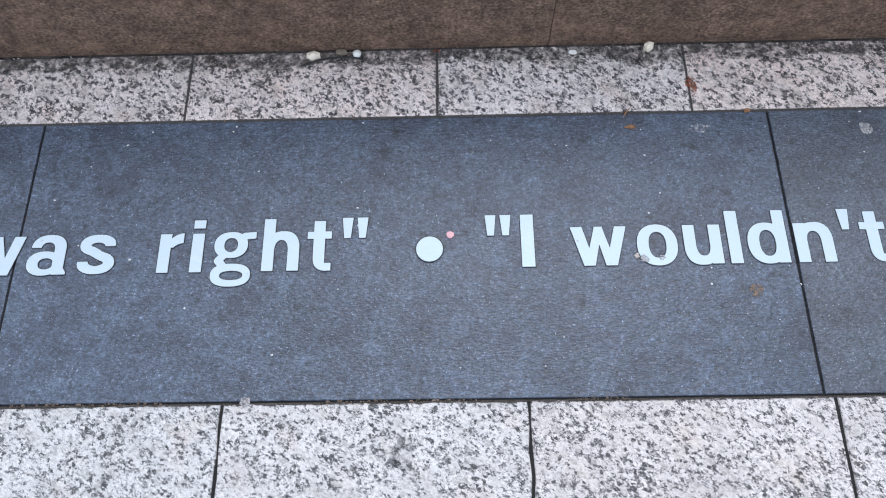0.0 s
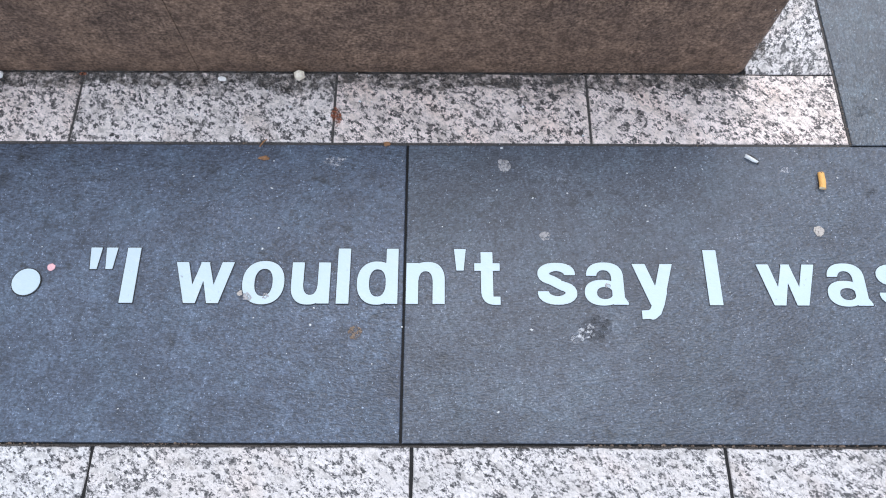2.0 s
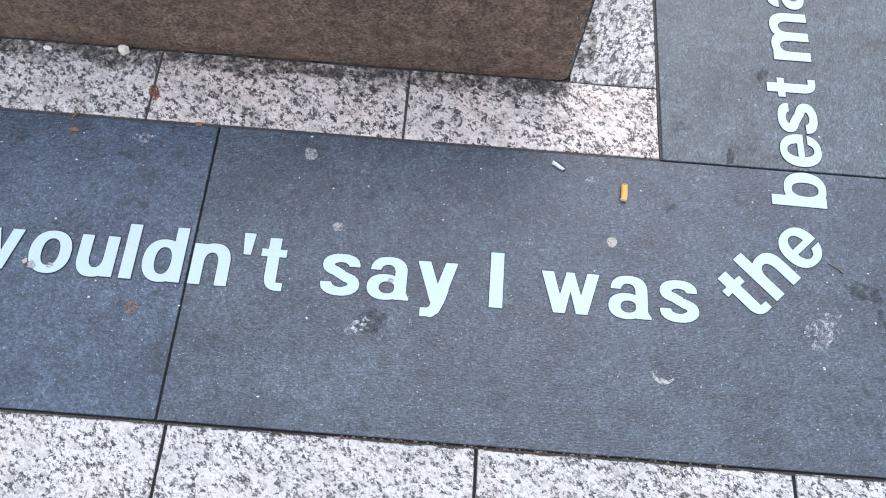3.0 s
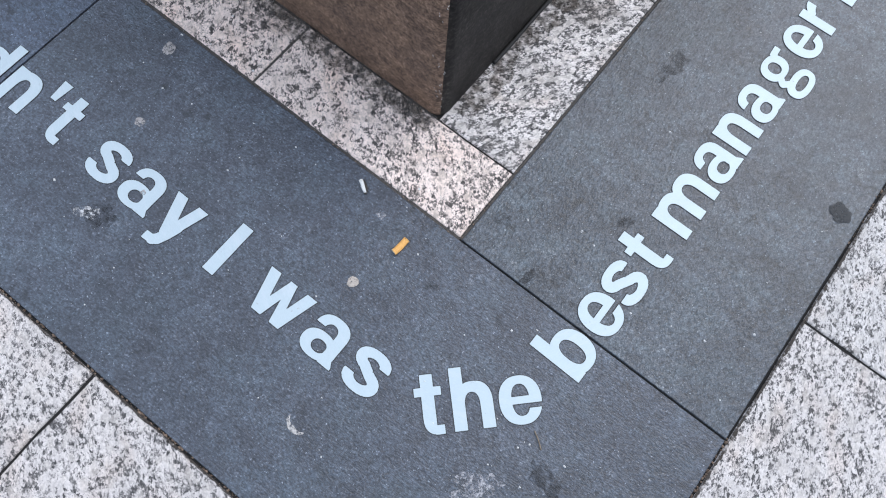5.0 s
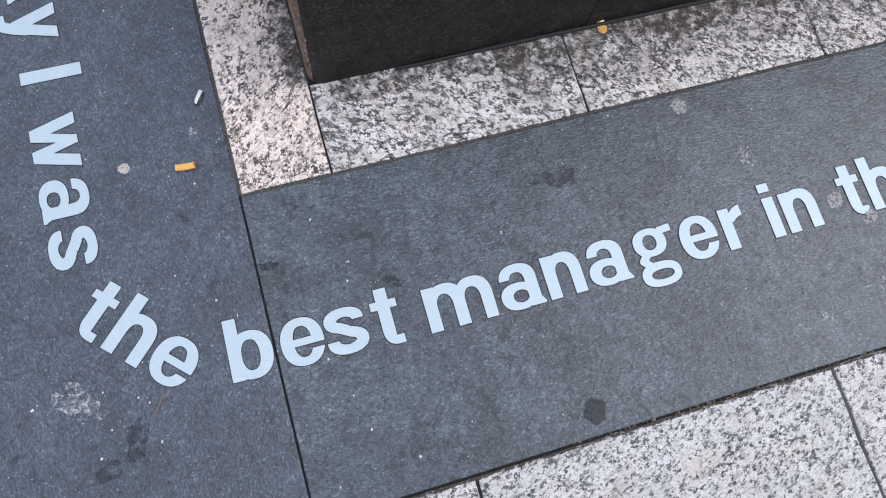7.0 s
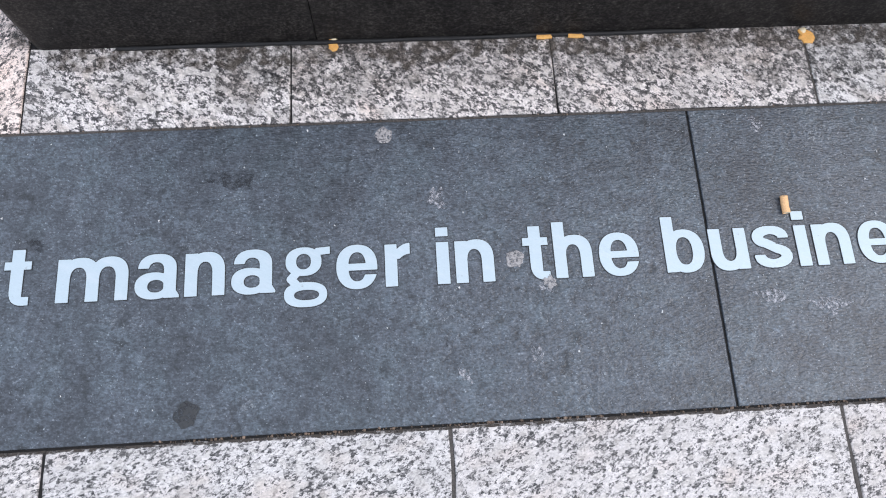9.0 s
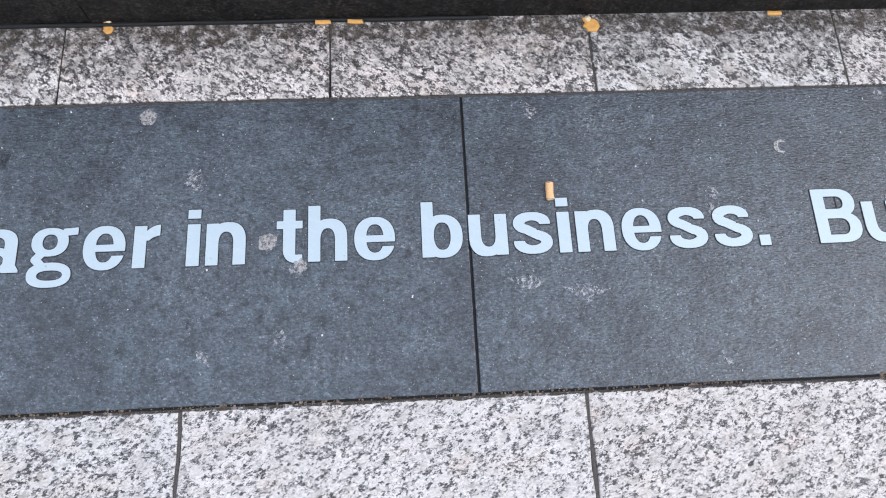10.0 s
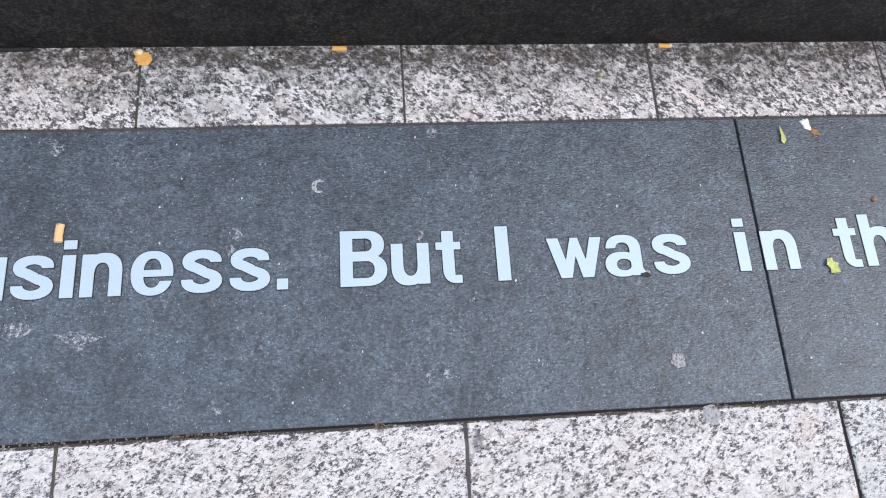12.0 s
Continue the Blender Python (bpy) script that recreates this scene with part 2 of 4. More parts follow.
# paler than the faces: wear plus the sky's reflection as base colour
M_TOP = plinth_stone("worn_skylit_granite", (0.07, 0.07, 0.075), (0.19, 0.19, 0.2), (0.4, 0.4, 0.41), (0.25, 0.25, 0.26), 0.5)
M_STEEL = letter_metal("satin_steel")
M_JOINT = plain("dark_joint", (0.013, 0.012, 0.012), 0.9)
M_SEAL = plain("black_sealant", (0.012, 0.012, 0.013), 0.6)
M_GROUND = plain("paving_ground", (0.33, 0.32, 0.31), 0.85, 0.3, 6)
M_CORK = plain("cork_tipping", (0.82, 0.42, 0.12), 0.6, 0.25, 500)
M_CORKPALE = plain("faded_tipping", (0.85, 0.5, 0.25), 0.6, 0.2, 400)
M_FILTER = plain("filter_fibre", (0.78, 0.66, 0.45), 0.9, 0.2, 900)
M_PAPER = plain("white_paper", (0.78, 0.78, 0.76), 0.8, 0.12, 300)
M_ASH = plain("ash", (0.06, 0.055, 0.05), 0.95)
M_STONE = plain("cream_stone", (0.93, 0.74, 0.6), 0.8, 0.25, 160)
M_WHITE = plain("white_stone", (0.93, 0.86, 0.82), 0.75, 0.15, 200)
M_BROWNSTONE = plain("brown_stone", (0.2, 0.16, 0.12), 0.8)
M_GUM = mottled("trodden_gum", (0.44, 0.42, 0.42), 0.44, 150)
M_GUMPALE = mottled("pale_gum", (0.55, 0.49, 0.44), 0.38, 130)
M_GUMBROWN = mottled("brown_gum", (0.24, 0.17, 0.12), 0.5, 110)
M_BRIGHT = mottled("bright_splash", (0.66, 0.67, 0.7), 0.54, 110)
M_GUMDARK = mottled("black_gum", (0.05, 0.053, 0.058), 0.4, 120, 0.7, 0.92)
M_SMEAR = mottled("dried_smear", (0.52, 0.52, 0.56), 0.55, 120)
M_RING = mottled("dried_ring", (0.56, 0.54, 0.53), 0.45, 170)
M_STAIN = mottled("dark_stain", (0.035, 0.038, 0.045), 0.5, 45, 0.55, 0.58)
# foot dirt, dark enough to carry the shade beside the plinth as well
M_FILM = mottled("foot_grime_shade", (0.115, 0.094, 0.078), 0.5, 40, 0.85, 0.7)
M_GRIME_SHADE = mottled("thin_grime_shade", (0.13, 0.12, 0.115), 0.53, 75, 0.85, 0.62)
M_EDGE = mottled("joint_edge_dirt", (0.06, 0.05, 0.043), 0.44, 70, 0.9, 0.95)
M_CRUMB = plain("dirt_crumbs", (0.2, 0.145, 0.11), 0.9, 0.7, 90)
M_PINK = plain("pink_gum", (0.75, 0.42, 0.44), 0.6, 0.15, 200)
M_RUST = mottled("rust_stain", (0.34, 0.11, 0.055), 0.48, 95, 0.85)
M_LEAFDRY = plain("dry_leaf", (0.3, 0.15, 0.07), 0.75, 0.4, 120)
M_LEAF = plain("green_leaf", (0.5, 0.53, 0.17), 0.55, 0.3, 150)
M_WIRE = plain("black_wire", (0.015, 0.015, 0.016), 0.45)
M_GRIT = plain("white_grit", (0.7, 0.7, 0.7), 0.8, 0.2, 300)


# ---- builders ----
def link_mesh(name, bm, mat, smooth=False):
    bmesh.ops.recalc_face_normals(bm, faces=bm.faces[:])
    me = bpy.data.meshes.new(name)
    bm.to_mesh(me)
    bm.free()
    if smooth:
        for p in me.polygons:
            p.use_smooth = True
    me.materials.append(mat)
    return new(name, me)


def part(name, bm, mat, parent, label="", smooth=False):
    ob = link_mesh(name, bm, mat, smooth)
    ob.parent = parent
    if label:
        tagged(ob, label)
    return ob


def empty(name, at, label, category, group="", kind="", turn=0.0):
    ob = new(name)
    ob.matrix_world = pose(*at, 0, 0, turn)
    ob.empty_display_size = 0.05
    return tagged(ob, label, category, group, kind)


def piece(x0, x1, y0, y1, top=0.0, deep=0.06, step=0.12, rough=0.0012, edge=0.003, rnd=random):
    """A sawn stone: ragged arris, chamfered edge, flat top."""
    ring = []
    corners = ((x0, y0), (x1, y0), (x1, y1), (x0, y1))
    for k in range(4):
        (ax, ay), (bx, by) = corners[k], corners[(k + 1) % 4]
        count = max(1, round(math.hypot(bx - ax, by - ay) / step))
        for i in range(count):
            f = i / count
            j = rnd.uniform(-rough, rough) if i else 0.0
            nx, ny = (by - ay), -(bx - ax)
            size = math.hypot(nx, ny)
            ring.append((ax + (bx - ax) * f + nx / size * j, ay + (by - ay) * f + ny / size * j))
    cx, cy = (x0 + x1) / 2, (y0 + y1) / 2
    bm = bmesh.new()

    def loop(inset, z):
        out = []
        for x, y in ring:
            sx = inset if abs(x - x0) < 0.006 else -inset if abs(x - x1) < 0.006 else 0
            sy = inset if abs(y - y0) < 0.006 else -inset if abs(y - y1) < 0.006 else 0
            out.append(bm.verts.new((x + sx, y + sy, z)))
        return out

    loops = [loop(0, top - deep), loop(0, top - edge), loop(edge * 0.35, top - edge * 0.3), loop(edge, top)]
    n = len(ring)
    for a, b in zip(loops, loops[1:]):
        for i in range(n):
            bm.faces.new((a[i], a[(i + 1) % n], b[(i + 1) % n], b[i]))
    bm.faces.new(loops[-1])
    bm.faces.new(loops[0][::-1])
    return bm


def flat_blob(r, h, seed, ragged=0.25, stretch=1.0, points=22):
    """A thin irregular patch with a low domed top, such as trodden gum or a dried smear."""
    bm = bmesh.new()
    rings = []
    for scale, z in ((1.0, 0.0002), (0.93, h * 0.7), (0.6, h), (0.25, h * 0.85)):
        ring = []
        for i in range(points):
            a = 2 * math.pi * i / points
            k = 1 + ragged * (noise.noise(Vector((math.cos(a) * 1.6 + seed * 7.1, math.sin(a) * 1.6, seed))) + 0.5 * noise.noise(Vector((math.cos(a) * 5, math.sin(a) * 5, seed * 3.3))))
            ring.append(bm.verts.new((math.cos(a) * r * scale * k * stretch, math.sin(a) * r * scale * k, z)))
        rings.append(ring)
    for a, b in zip(rings, rings[1:]):
        for i in range(points):
            bm.faces.new((a[i], a[(i + 1) % points], b[(i + 1) % points], b[i]))
    bm.faces.new(rings[-1])
    return bm


def tube(points, radius, sides=10, cap=True):
    """A round rod along a list of points; radius is one number or one for each point."""
    bm = bmesh.new()
    rings = []
    for k, p in enumerate(points):
        a, b = Vector(points[max(0, k - 1)]), Vector(points[min(len(points) - 1, k + 1)])
        q = (b - a).to_track_quat("Z", "Y")
        r = radius[k] if isinstance(radius, (list, tuple)) else radius
        rings.append([bm.verts.new(Vector(p) + q @ Vector((math.cos(t) * r, math.sin(t) * r, 0))) for t in [2 * math.pi * i / sides for i in range(sides)]])
    for a, b in zip(rings, rings[1:]):
        for i in range(sides):
            bm.faces.new((a[i], a[(i + 1) % sides], b[(i + 1) % sides], b[i]))
    if cap:
        bm.faces.new(rings[0][::-1])
        bm.faces.new(rings[-1])
    return bm


def pebble_mesh(sx, sy, sz, seed, sub=2):
    bm = bmesh.new()
    bmesh.ops.create_icosphere(bm, subdivisions=sub, radius=1.0)
    for v in bm.verts:
        d = v.co.normalized()
        k = 1 + 0.28 * noise.noise(d * 1.3 + Vector((seed * 5.7, 0, 0))) + 0.1 * noise.noise(d * 3.1 + Vector((0, seed, 0)))
        v.co = Vector((d.x * sx * k, d.y * sy * k, max(-0.75, d.z * k) * sz))
    low = min(v.co.z for v in bm.verts)
    for v in bm.verts:
        v.co.z -= low
    return bm


# ---- ground and paving ----
ground = bmesh.new()
bmesh.ops.create_grid(ground, x_segments=24, y_segments=24, size=400)
ground = link_mesh("ground", ground, M_GROUND)
ground.location = (0, 0, -0.012)
tagged(ground, "pale grey stone-paved square reaching far away", "ground", kind="structure")
WEST, NORTH = -4.18, 5.13
bed = piece(WEST, 2.181, -2.182, NORTH, top=-0.0045, deep=0.07, step=2.0, rough=0)
bed = link_mesh("paving_bed", bed, M_JOINT)
tagged(bed, "dark dirty mortar in the joints under the paving", "mortar bed", kind="structure")

pavement = empty("pavement", (0, 0, 0), "pale speckled granite pavers with dark open joints", "pavement", kind="structure")
inner_border = empty("border_paving", (0, 0, 0), "grimy grey granite border pavers at the foot of the plinth", "border", kind="structure")
band = empty("inscription_band", (0, 0, 0), "dark grey stone slabs with a sentence inlaid in steel letters", "stone band", kind="structure")
stones = random.Random(4)
J = 0.0035


def lay(parent, name, mat, x0, x1, y0, y1, gap=J, **more):
    top = stones.uniform(-0.0009, 0.0006)
    return part(name, piece(x0 + gap, x1 - gap, y0 + gap, y1 - gap, top=top, rnd=stones, **more), mat, parent)


SLABS_SOUTH = (WEST, -2.786, -1.034, 0.681)
for a, b in zip(SLABS_SOUTH, SLABS_SOUTH[1:]):
    lay(band, "slab", M_SLAB_CORNER if b > 0 else M_SLAB, a, b, -0.682, -0.002, gap=0.0027, step=0.3, rough=0.0004, edge=0.002)
SLABS_EAST = (-0.003, 1.703, 3.433, NORTH)
for a, b in zip(SLABS_EAST, SLABS_EAST[1:]):
    lay(band, "slab", M_SLAB_EAST, 0.003, 0.681, a, b, gap=0.0027, step=0.3, rough=0.0004, edge=0.002)
INNER_SOUTH = (WEST, -3.68, -3.06, -2.445, -1.826, -1.211, -0.604, 0.001)
for a, b in zip(INNER_SOUTH, INNER_SOUTH[1:]):
    lay(inner_border, "paver", M_INNER_SOUTH, a, b, 0.0, 0.197, gap=0.0025)
INNER_EAST = (0.1965, 0.793, 1.404, 2.022, 2.629, 3.242, 3.85, 4.46, NORTH)
for a, b in zip(INNER_EAST, INNER_EAST[1:]):
    lay(inner_border, "paver", M_INNER, -0.215, 0.001, a, b, gap=0.0025)
OUTER_SOUTH = (-4.18, -3.55, -2.915, -2.28, -1.641, -1.012, -0.392, 0.24, 0.87, 1.5, 2.181)
for row in range(3):
    shift = 0.31 * (row % 2)
    for a, b in zip(OUTER_SOUTH, OUTER_SOUTH[1:]):
        lay(pavement, "paver", M_OUTER, max(WEST, a + shift) if a > WEST else WEST, min(2.181, b + shift), -0.682 - 0.5 * (row + 1), -0.682 - 0.5 * row, step=0.05, rough=0.0022, edge=0.0035)
OUTER_EAST = (-0.69, 0.316, 1.11, 1.92, 2.721, 3.535, 4.33, 5.13)
for row in range(3):
    shift = 0.39 * (row % 2)
    for a, b in zip(OUTER_EAST, OUTER_EAST[1:]):
        a2 = a if a == -0.69 else a + shift
        lay(pavement, "paver", M_OUTER_EAST, 0.681 + 0.5 * row, 0.681 + 0.5 * (row + 1), a2, min(NORTH, b + shift), step=0.05, rough=0.0022, edge=0.0035)


# ---- plinth ----
def rounded_block(x0, x1, y0, y1, z0, z1, r=0.016):
    bm = bmesh.new()
    bmesh.ops.create_cube(bm, size=1.0)
    for v in bm.verts:
        v.co = Vector((x0 if v.co.x < 0 else x1, y0 if v.co.y < 0 else y1, z0 if v.co.z < 0 else z1))
    outer = [e for e in bm.edges if all(abs(w.co.z - z1) < 1e-6 for w in e.verts) or (abs(e.verts[0].co.z - e.verts[1].co.z) > 0.1 and e.verts[0].co.x > x1 - 1e-6 and e.verts[0].co.y < y0 + 1e-6)]
    bmesh.ops.bevel(bm, geom=outer, offset=r, segments=4, profile=0.5, affect="EDGES")
    return bm


PLINTH_H = 0.457
R_CORNER = 0.034
plinth = empty("plinth", (-0.21, 0.2, 0), "dark granite plinth, panels coloured lit brown and shaded black, rounded edges", "plinth")
quarter = [(math.cos(a), math.sin(a)) for a in (i * math.pi / 16 for i in range(9))]
cx, cy = -0.2085 - R_CORNER, 0.199 + R_CORNER


def upright(profile, z0, z1):
    """A panel drawn up from its plan."""
    bm = bmesh.new()
    low = [bm.verts.new((x, y, z0)) for x, y in profile]
    high = [bm.verts.new((x, y, z1)) for x, y in profile]
    for i in range(len(profile)):
        k = (i + 1) % len(profile)
        bm.faces.new((low[i], low[k], high[k], high[i]))
    bm.faces.new(high)
    bm.faces.new(low[::-1])
    return bm


def clad(name, bm, mat, label="", rounded=False):
    bmesh.ops.translate(bm, verts=bm.verts[:], vec=(0.21, -0.2, 0))
    ob = part(name, bm, mat, plinth, label, smooth=rounded)
    if rounded:
        ob.data.set_sharp_from_angle(angle=radians(35))
    return ob


FACE_TOP = PLINTH_H - R_CORNER - 0.0005
# the two corner panels meet in a mitre on the rounded edge, where lit brown turns to shaded black
south_arc = [(cx + R_CORNER * s, cy - R_CORNER * c) for c, s in quarter[:5]]
east_arc = [(cx + R_CORNER * s, cy - R_CORNER * c) for c, s in quarter[4:]]
clad("granite_panel", upright([(-1.545, 0.2265), (-1.545, 0.199)] + south_arc + [(-0.2365, 0.2265)], 0.0005, FACE_TOP), M_PLINTH, rounded=True)
clad("granite_panel", upright([(-0.2361, 0.2266)] + east_arc + [(-0.2085, 0.8535), (-0.2361, 0.8535)], 0.0005, FACE_TOP), M_PLINTH_SHADED, rounded=True)
for x0, x1, y0, y1, mat in ((-2.885, -1.5465, 0.199, 0.2265, M_PLINTH), (WEST, -2.8865, 0.199, 0.2265, M_PLINTH),
                            (-0.2361, -0.2085, 0.855, 3.9, M_PLINTH_SHADED), (-0.2361, -0.2085, 3.9015, NORTH, M_PLINTH_SHADED)):
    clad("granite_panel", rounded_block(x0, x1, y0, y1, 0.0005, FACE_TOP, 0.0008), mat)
clad("core_block", rounded_block(WEST, -0.2365, 0.227, NORTH, 0.0005, FACE_TOP, 0.001), M_PLINTH)
# the top course: its outer arris is rounded over, its grey stands for wear and reflected sky
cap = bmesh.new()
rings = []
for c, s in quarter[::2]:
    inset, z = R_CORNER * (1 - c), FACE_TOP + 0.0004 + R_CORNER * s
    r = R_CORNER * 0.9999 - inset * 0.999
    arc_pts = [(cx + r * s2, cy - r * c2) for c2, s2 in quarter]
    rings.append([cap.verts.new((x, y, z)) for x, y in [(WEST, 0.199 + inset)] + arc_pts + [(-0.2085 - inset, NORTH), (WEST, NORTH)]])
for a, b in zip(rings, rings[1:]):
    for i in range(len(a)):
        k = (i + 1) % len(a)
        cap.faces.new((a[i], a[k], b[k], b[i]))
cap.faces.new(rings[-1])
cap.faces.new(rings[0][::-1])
clad("top_course", cap, M_TOP, "grey worn granite top with sky reflection painted in and a rounded arris", rounded=True)
# pale nicks and scratches along the rounded corner
nicks, nick_rnd = bmesh.new(), random.Random(8)
for k in range(26):
    turn_at = radians(nick_rnd.gauss(40, 16))
    z, long, lean = nick_rnd.uniform(0.03, FACE_TOP - 0.02), nick_rnd.uniform(0.003, 0.011), nick_rnd.uniform(-0.7, 0.7)
    out, side = Vector((math.sin(turn_at), -math.cos(turn_at), 0)), Vector((math.cos(turn_at), math.sin(turn_at), 0))
    mid = Vector((cx, cy, z)) + out * (R_CORNER + 0.0004)
    along = (side * math.sin(lean) * 0.6 + Vector((0, 0, math.cos(lean)))) * long / 2
    across = side * nick_rnd.uniform(0.0004, 0.0009)
    tips = [nicks.verts.new(v) for v in (mid - along, mid + across, mid + along, mid - across, mid - out * 0.0012)]
    for i in range(4):
        nicks.faces.new((tips[i], tips[(i + 1) % 4], tips[4]))
    nicks.faces.new(tips[:4])
tagged(clad("scratches", nicks, M_GRIT), "pale nicks along the rounded corner", kind="stuff")
strip = piece(-0.2084, -0.2, 0.395, 1.78, top=0.009, deep=0.0085, step=0.06, rough=0.0014, edge=0.003)
bmesh.ops.translate(strip, verts=strip.verts[:], vec=(0.21, -0.2, 0))
part("sealant_strip", strip, M_SEAL, plinth, "black sealant bead along the foot")


# ---- the inlaid sentence ----
# Bold grotesque letters, drawn in millimetres on a field: each shape is a function that is negative inside.
STEP = 0.75
GX, GY = np.meshgrid(np.arange(-8, 158, STEP), np.arange(-52, 136, STEP))


def rect(x0, x1, y0, y1):
    return np.maximum(np.maximum(x0 - GX, GX - x1), np.maximum(y0 - GY, GY - y1))


def oval(cx, cy, a, b, p=2.25):
    r = (np.abs((GX - cx) / a) ** p + np.abs((GY - cy) / b) ** p) ** (1 / p)
    return (r - 1) * min(a, b)


def join(*fields):
    return np.minimum.reduce(fields)


def meet(*fields):
    return np.maximum.reduce(fields)


def less(field, *cuts):
    return np.maximum.reduce([field, *[-c for c in cuts]])


def convex(*points):
    """A convex polygon, anticlockwise."""
    out = []
    for k, (ax, ay) in enumerate(points):
        bx, by = points[(k + 1) % len(points)]
        size = math.hypot(bx - ax, by - ay)
        out.append(((GX - ax) * (by - ay) - (GY - ay) * (bx - ax)) / size)
    return np.maximum.reduce(out)


def stroke(points, thin, thick):
    """A line through points, thick where it runs upright and thin where it lies flat."""
    best = np.full(GX.shape, 1e3)
    for (ax, ay), (bx, by) in zip(points, points[1:]):
        dx, dy = bx - ax, by - ay
        f = np.clip(((GX - ax) * dx + (GY - ay) * dy) / (dx * dx + dy * dy), 0, 1)
        half = thin + (thick - thin) * abs(dy) / math.hypot(dx, dy)
        best = np.minimum(best, np.hypot(GX - ax - f * dx, GY - ay - f * dy) - half)
    return best


def arc(cx, cy, rx, ry, a0, a1, n=16):
    return [(cx + rx * math.cos(radians(a0 + (a1 - a0) * i / n)), cy + ry * math.sin(radians(a0 + (a1 - a0) * i / n))) for i in range(n + 1)]


def arch(x0, x1, foot=0.0):
    """The shoulder and right leg of n, h and m, whose counter begins at x0 and whose leg ends at x1."""
    mid = (x0 + x1 - 26) / 2
    outer = meet(oval((x0 - 18 + x1) / 2, 52, (x1 - x0 + 18) / 2, 43.5, 2.4), 52 - GY)
    inner = oval(mid, 48, (x1 - 26 - x0) / 2, 26, 2.3)
    top = less(meet(outer, x0 - 12 - GX), inner, rect(x0, x1 - 26, -20, 48))
    return join(top, rect(x1 - 26, x1, foot, 53))


def bowl(cx, a):
    return less(oval(cx, 47, a, 49), oval(cx + 0.5, 47, a - 25.5, 31, 2.3))


def letter_field(ch):
    if ch == "I":
        return rect(0, 29, 0, 126), 29
    if ch == "l":
        return rect(0, 27, 0, 126), 27
    if ch == "i":
        return join(rect(0, 27, 0, 93), rect(0, 27, 106, 126)), 27
    if ch == ".":
        return rect(0, 24, 0, 24), 24
    if ch == "'":
        return convex((5, 76), (21, 76), (26, 126), (0, 126)), 26
    if ch == chr(34):
        return join(convex((5, 76), (20, 76), (25, 126), (0, 126)), convex((39, 76), (54, 76), (59, 126), (34, 126))), 59
    if ch == "n":
        return join(rect(0, 26, 0, 93), arch(26, 83)), 83
    if ch == "h":
        return join(rect(0, 26, 0, 126), arch(26, 83)), 83
    if ch == "m":
        return join(rect(0, 26, 0, 93), arch(26, 86), arch(86, 146)), 146
    if ch == "u":
        f, w = letter_field("n")
        nx, ny = np.clip(((w - GX) + 8) / STEP, 0, GX.shape[1] - 1), np.clip(((93.5 - GY) + 52) / STEP, 0, GX.shape[0] - 1)
        return f[ny.round().astype(int), nx.round().astype(int)], 83
    if ch == "r":
        arm = less(meet(oval(58, 42, 44, 53), 12 - GX, GX - 54, 60 - GY), oval(60, 42, 34, 29))
        return join(rect(0, 26, 0, 93), arm), 54
    if ch == "t":
        hook = less(meet(oval(47, 34, 33, 35.5, 2.6), GX - 47, GY - 36), oval(50, 34, 10, 17, 2.4))
        return join(rect(14, 40, 34, 119), rect(0, 55, 75.5, 93), less(hook, rect(40, 60, 17, 40)), rect(46, 55, -1.2, 17)), 55
    if ch == "o":
        return bowl(45, 45), 90
    if ch == "e":
        ring = less(oval(43.5, 47, 43.5, 49), oval(44, 47, 18.5, 32, 2.3))
        ring = less(ring, rect(44, 120, 29, 39))
        return join(ring, meet(rect(20, 87, 39, 54), oval(43.5, 47, 43.5, 49))), 87
    if ch == "d":
        return join(rect(62, 88, 0, 126), meet(less(oval(43, 47, 43, 49), oval(44, 47, 18, 31, 2.3)), GX - 72)), 88
    if ch == "b":
        return join(rect(0, 26, 0, 126), meet(less(oval(45, 47, 43, 49), oval(44, 47, 18, 31, 2.3)), 16 - GX)), 88
    if ch == "s":
        spine = arc(42, 69.5, 28.5, 15.8, 4, 245) + arc(42.5, 26, 30, 17, 66, -178)
        f = stroke(spine, 9.3, 12.4)
        return less(f, rect(52, 120, 53, 66.5), rect(-20, 30, 29.5, 41)), 85
    if ch == "a":
        top = less(meet(oval(45, 62, 40, 34, 2.4), 58 - GY), oval(43, 60, 16, 18, 2.3), rect(-9, 31, 40, 65))
        stem = rect(59, 85, 12, 62)
        foot = convex((60, 0), (92, 0), (92, 5), (85, 16), (59, 16))
        low = less(meet(oval(39, 27, 39, 29), GX - 72), oval(43, 26, 17, 13.5, 2.2))
        return join(top, stem, foot, low), 92
    if ch == "w":
        return join(convex((26, 0), (51, 0), (26.5, 93), (0, 93)), convex((29, 0), (51, 0), (73, 93), (54.5, 93)), convex((75, 0), (97, 0), (71.5, 93), (53, 93)), convex((75, 0), (100, 0), (126, 93), (99.5, 93))), 126
    if ch == "y":
        tail = meet(stroke([(58, 30), (50, 4), (42, -14), (34, -21), (12, -22)], 9.5, 12.5), 12 - GX)
        return join(convex((33, 0), (58, 0), (59, 6), (28.5, 93), (0, 93)), convex((34, 0), (52, -6), (60, 0), (88, 93), (61, 93)), tail), 88
    if ch == "g":
        upper = less(oval(40, 64, 38, 31.5), oval(40, 64, 15.5, 17, 2.2))
        ear = convex((58, 76), (96, 79), (96, 95), (66, 93))
        loop = less(oval(44, -8, 45, 27, 2.4), oval(46, -9, 26, 11, 2.3))
        neck = stroke([(26, 40), (13, 26), (24, 15)], 8, 9)
        return join(upper, ear, loop, neck), 96
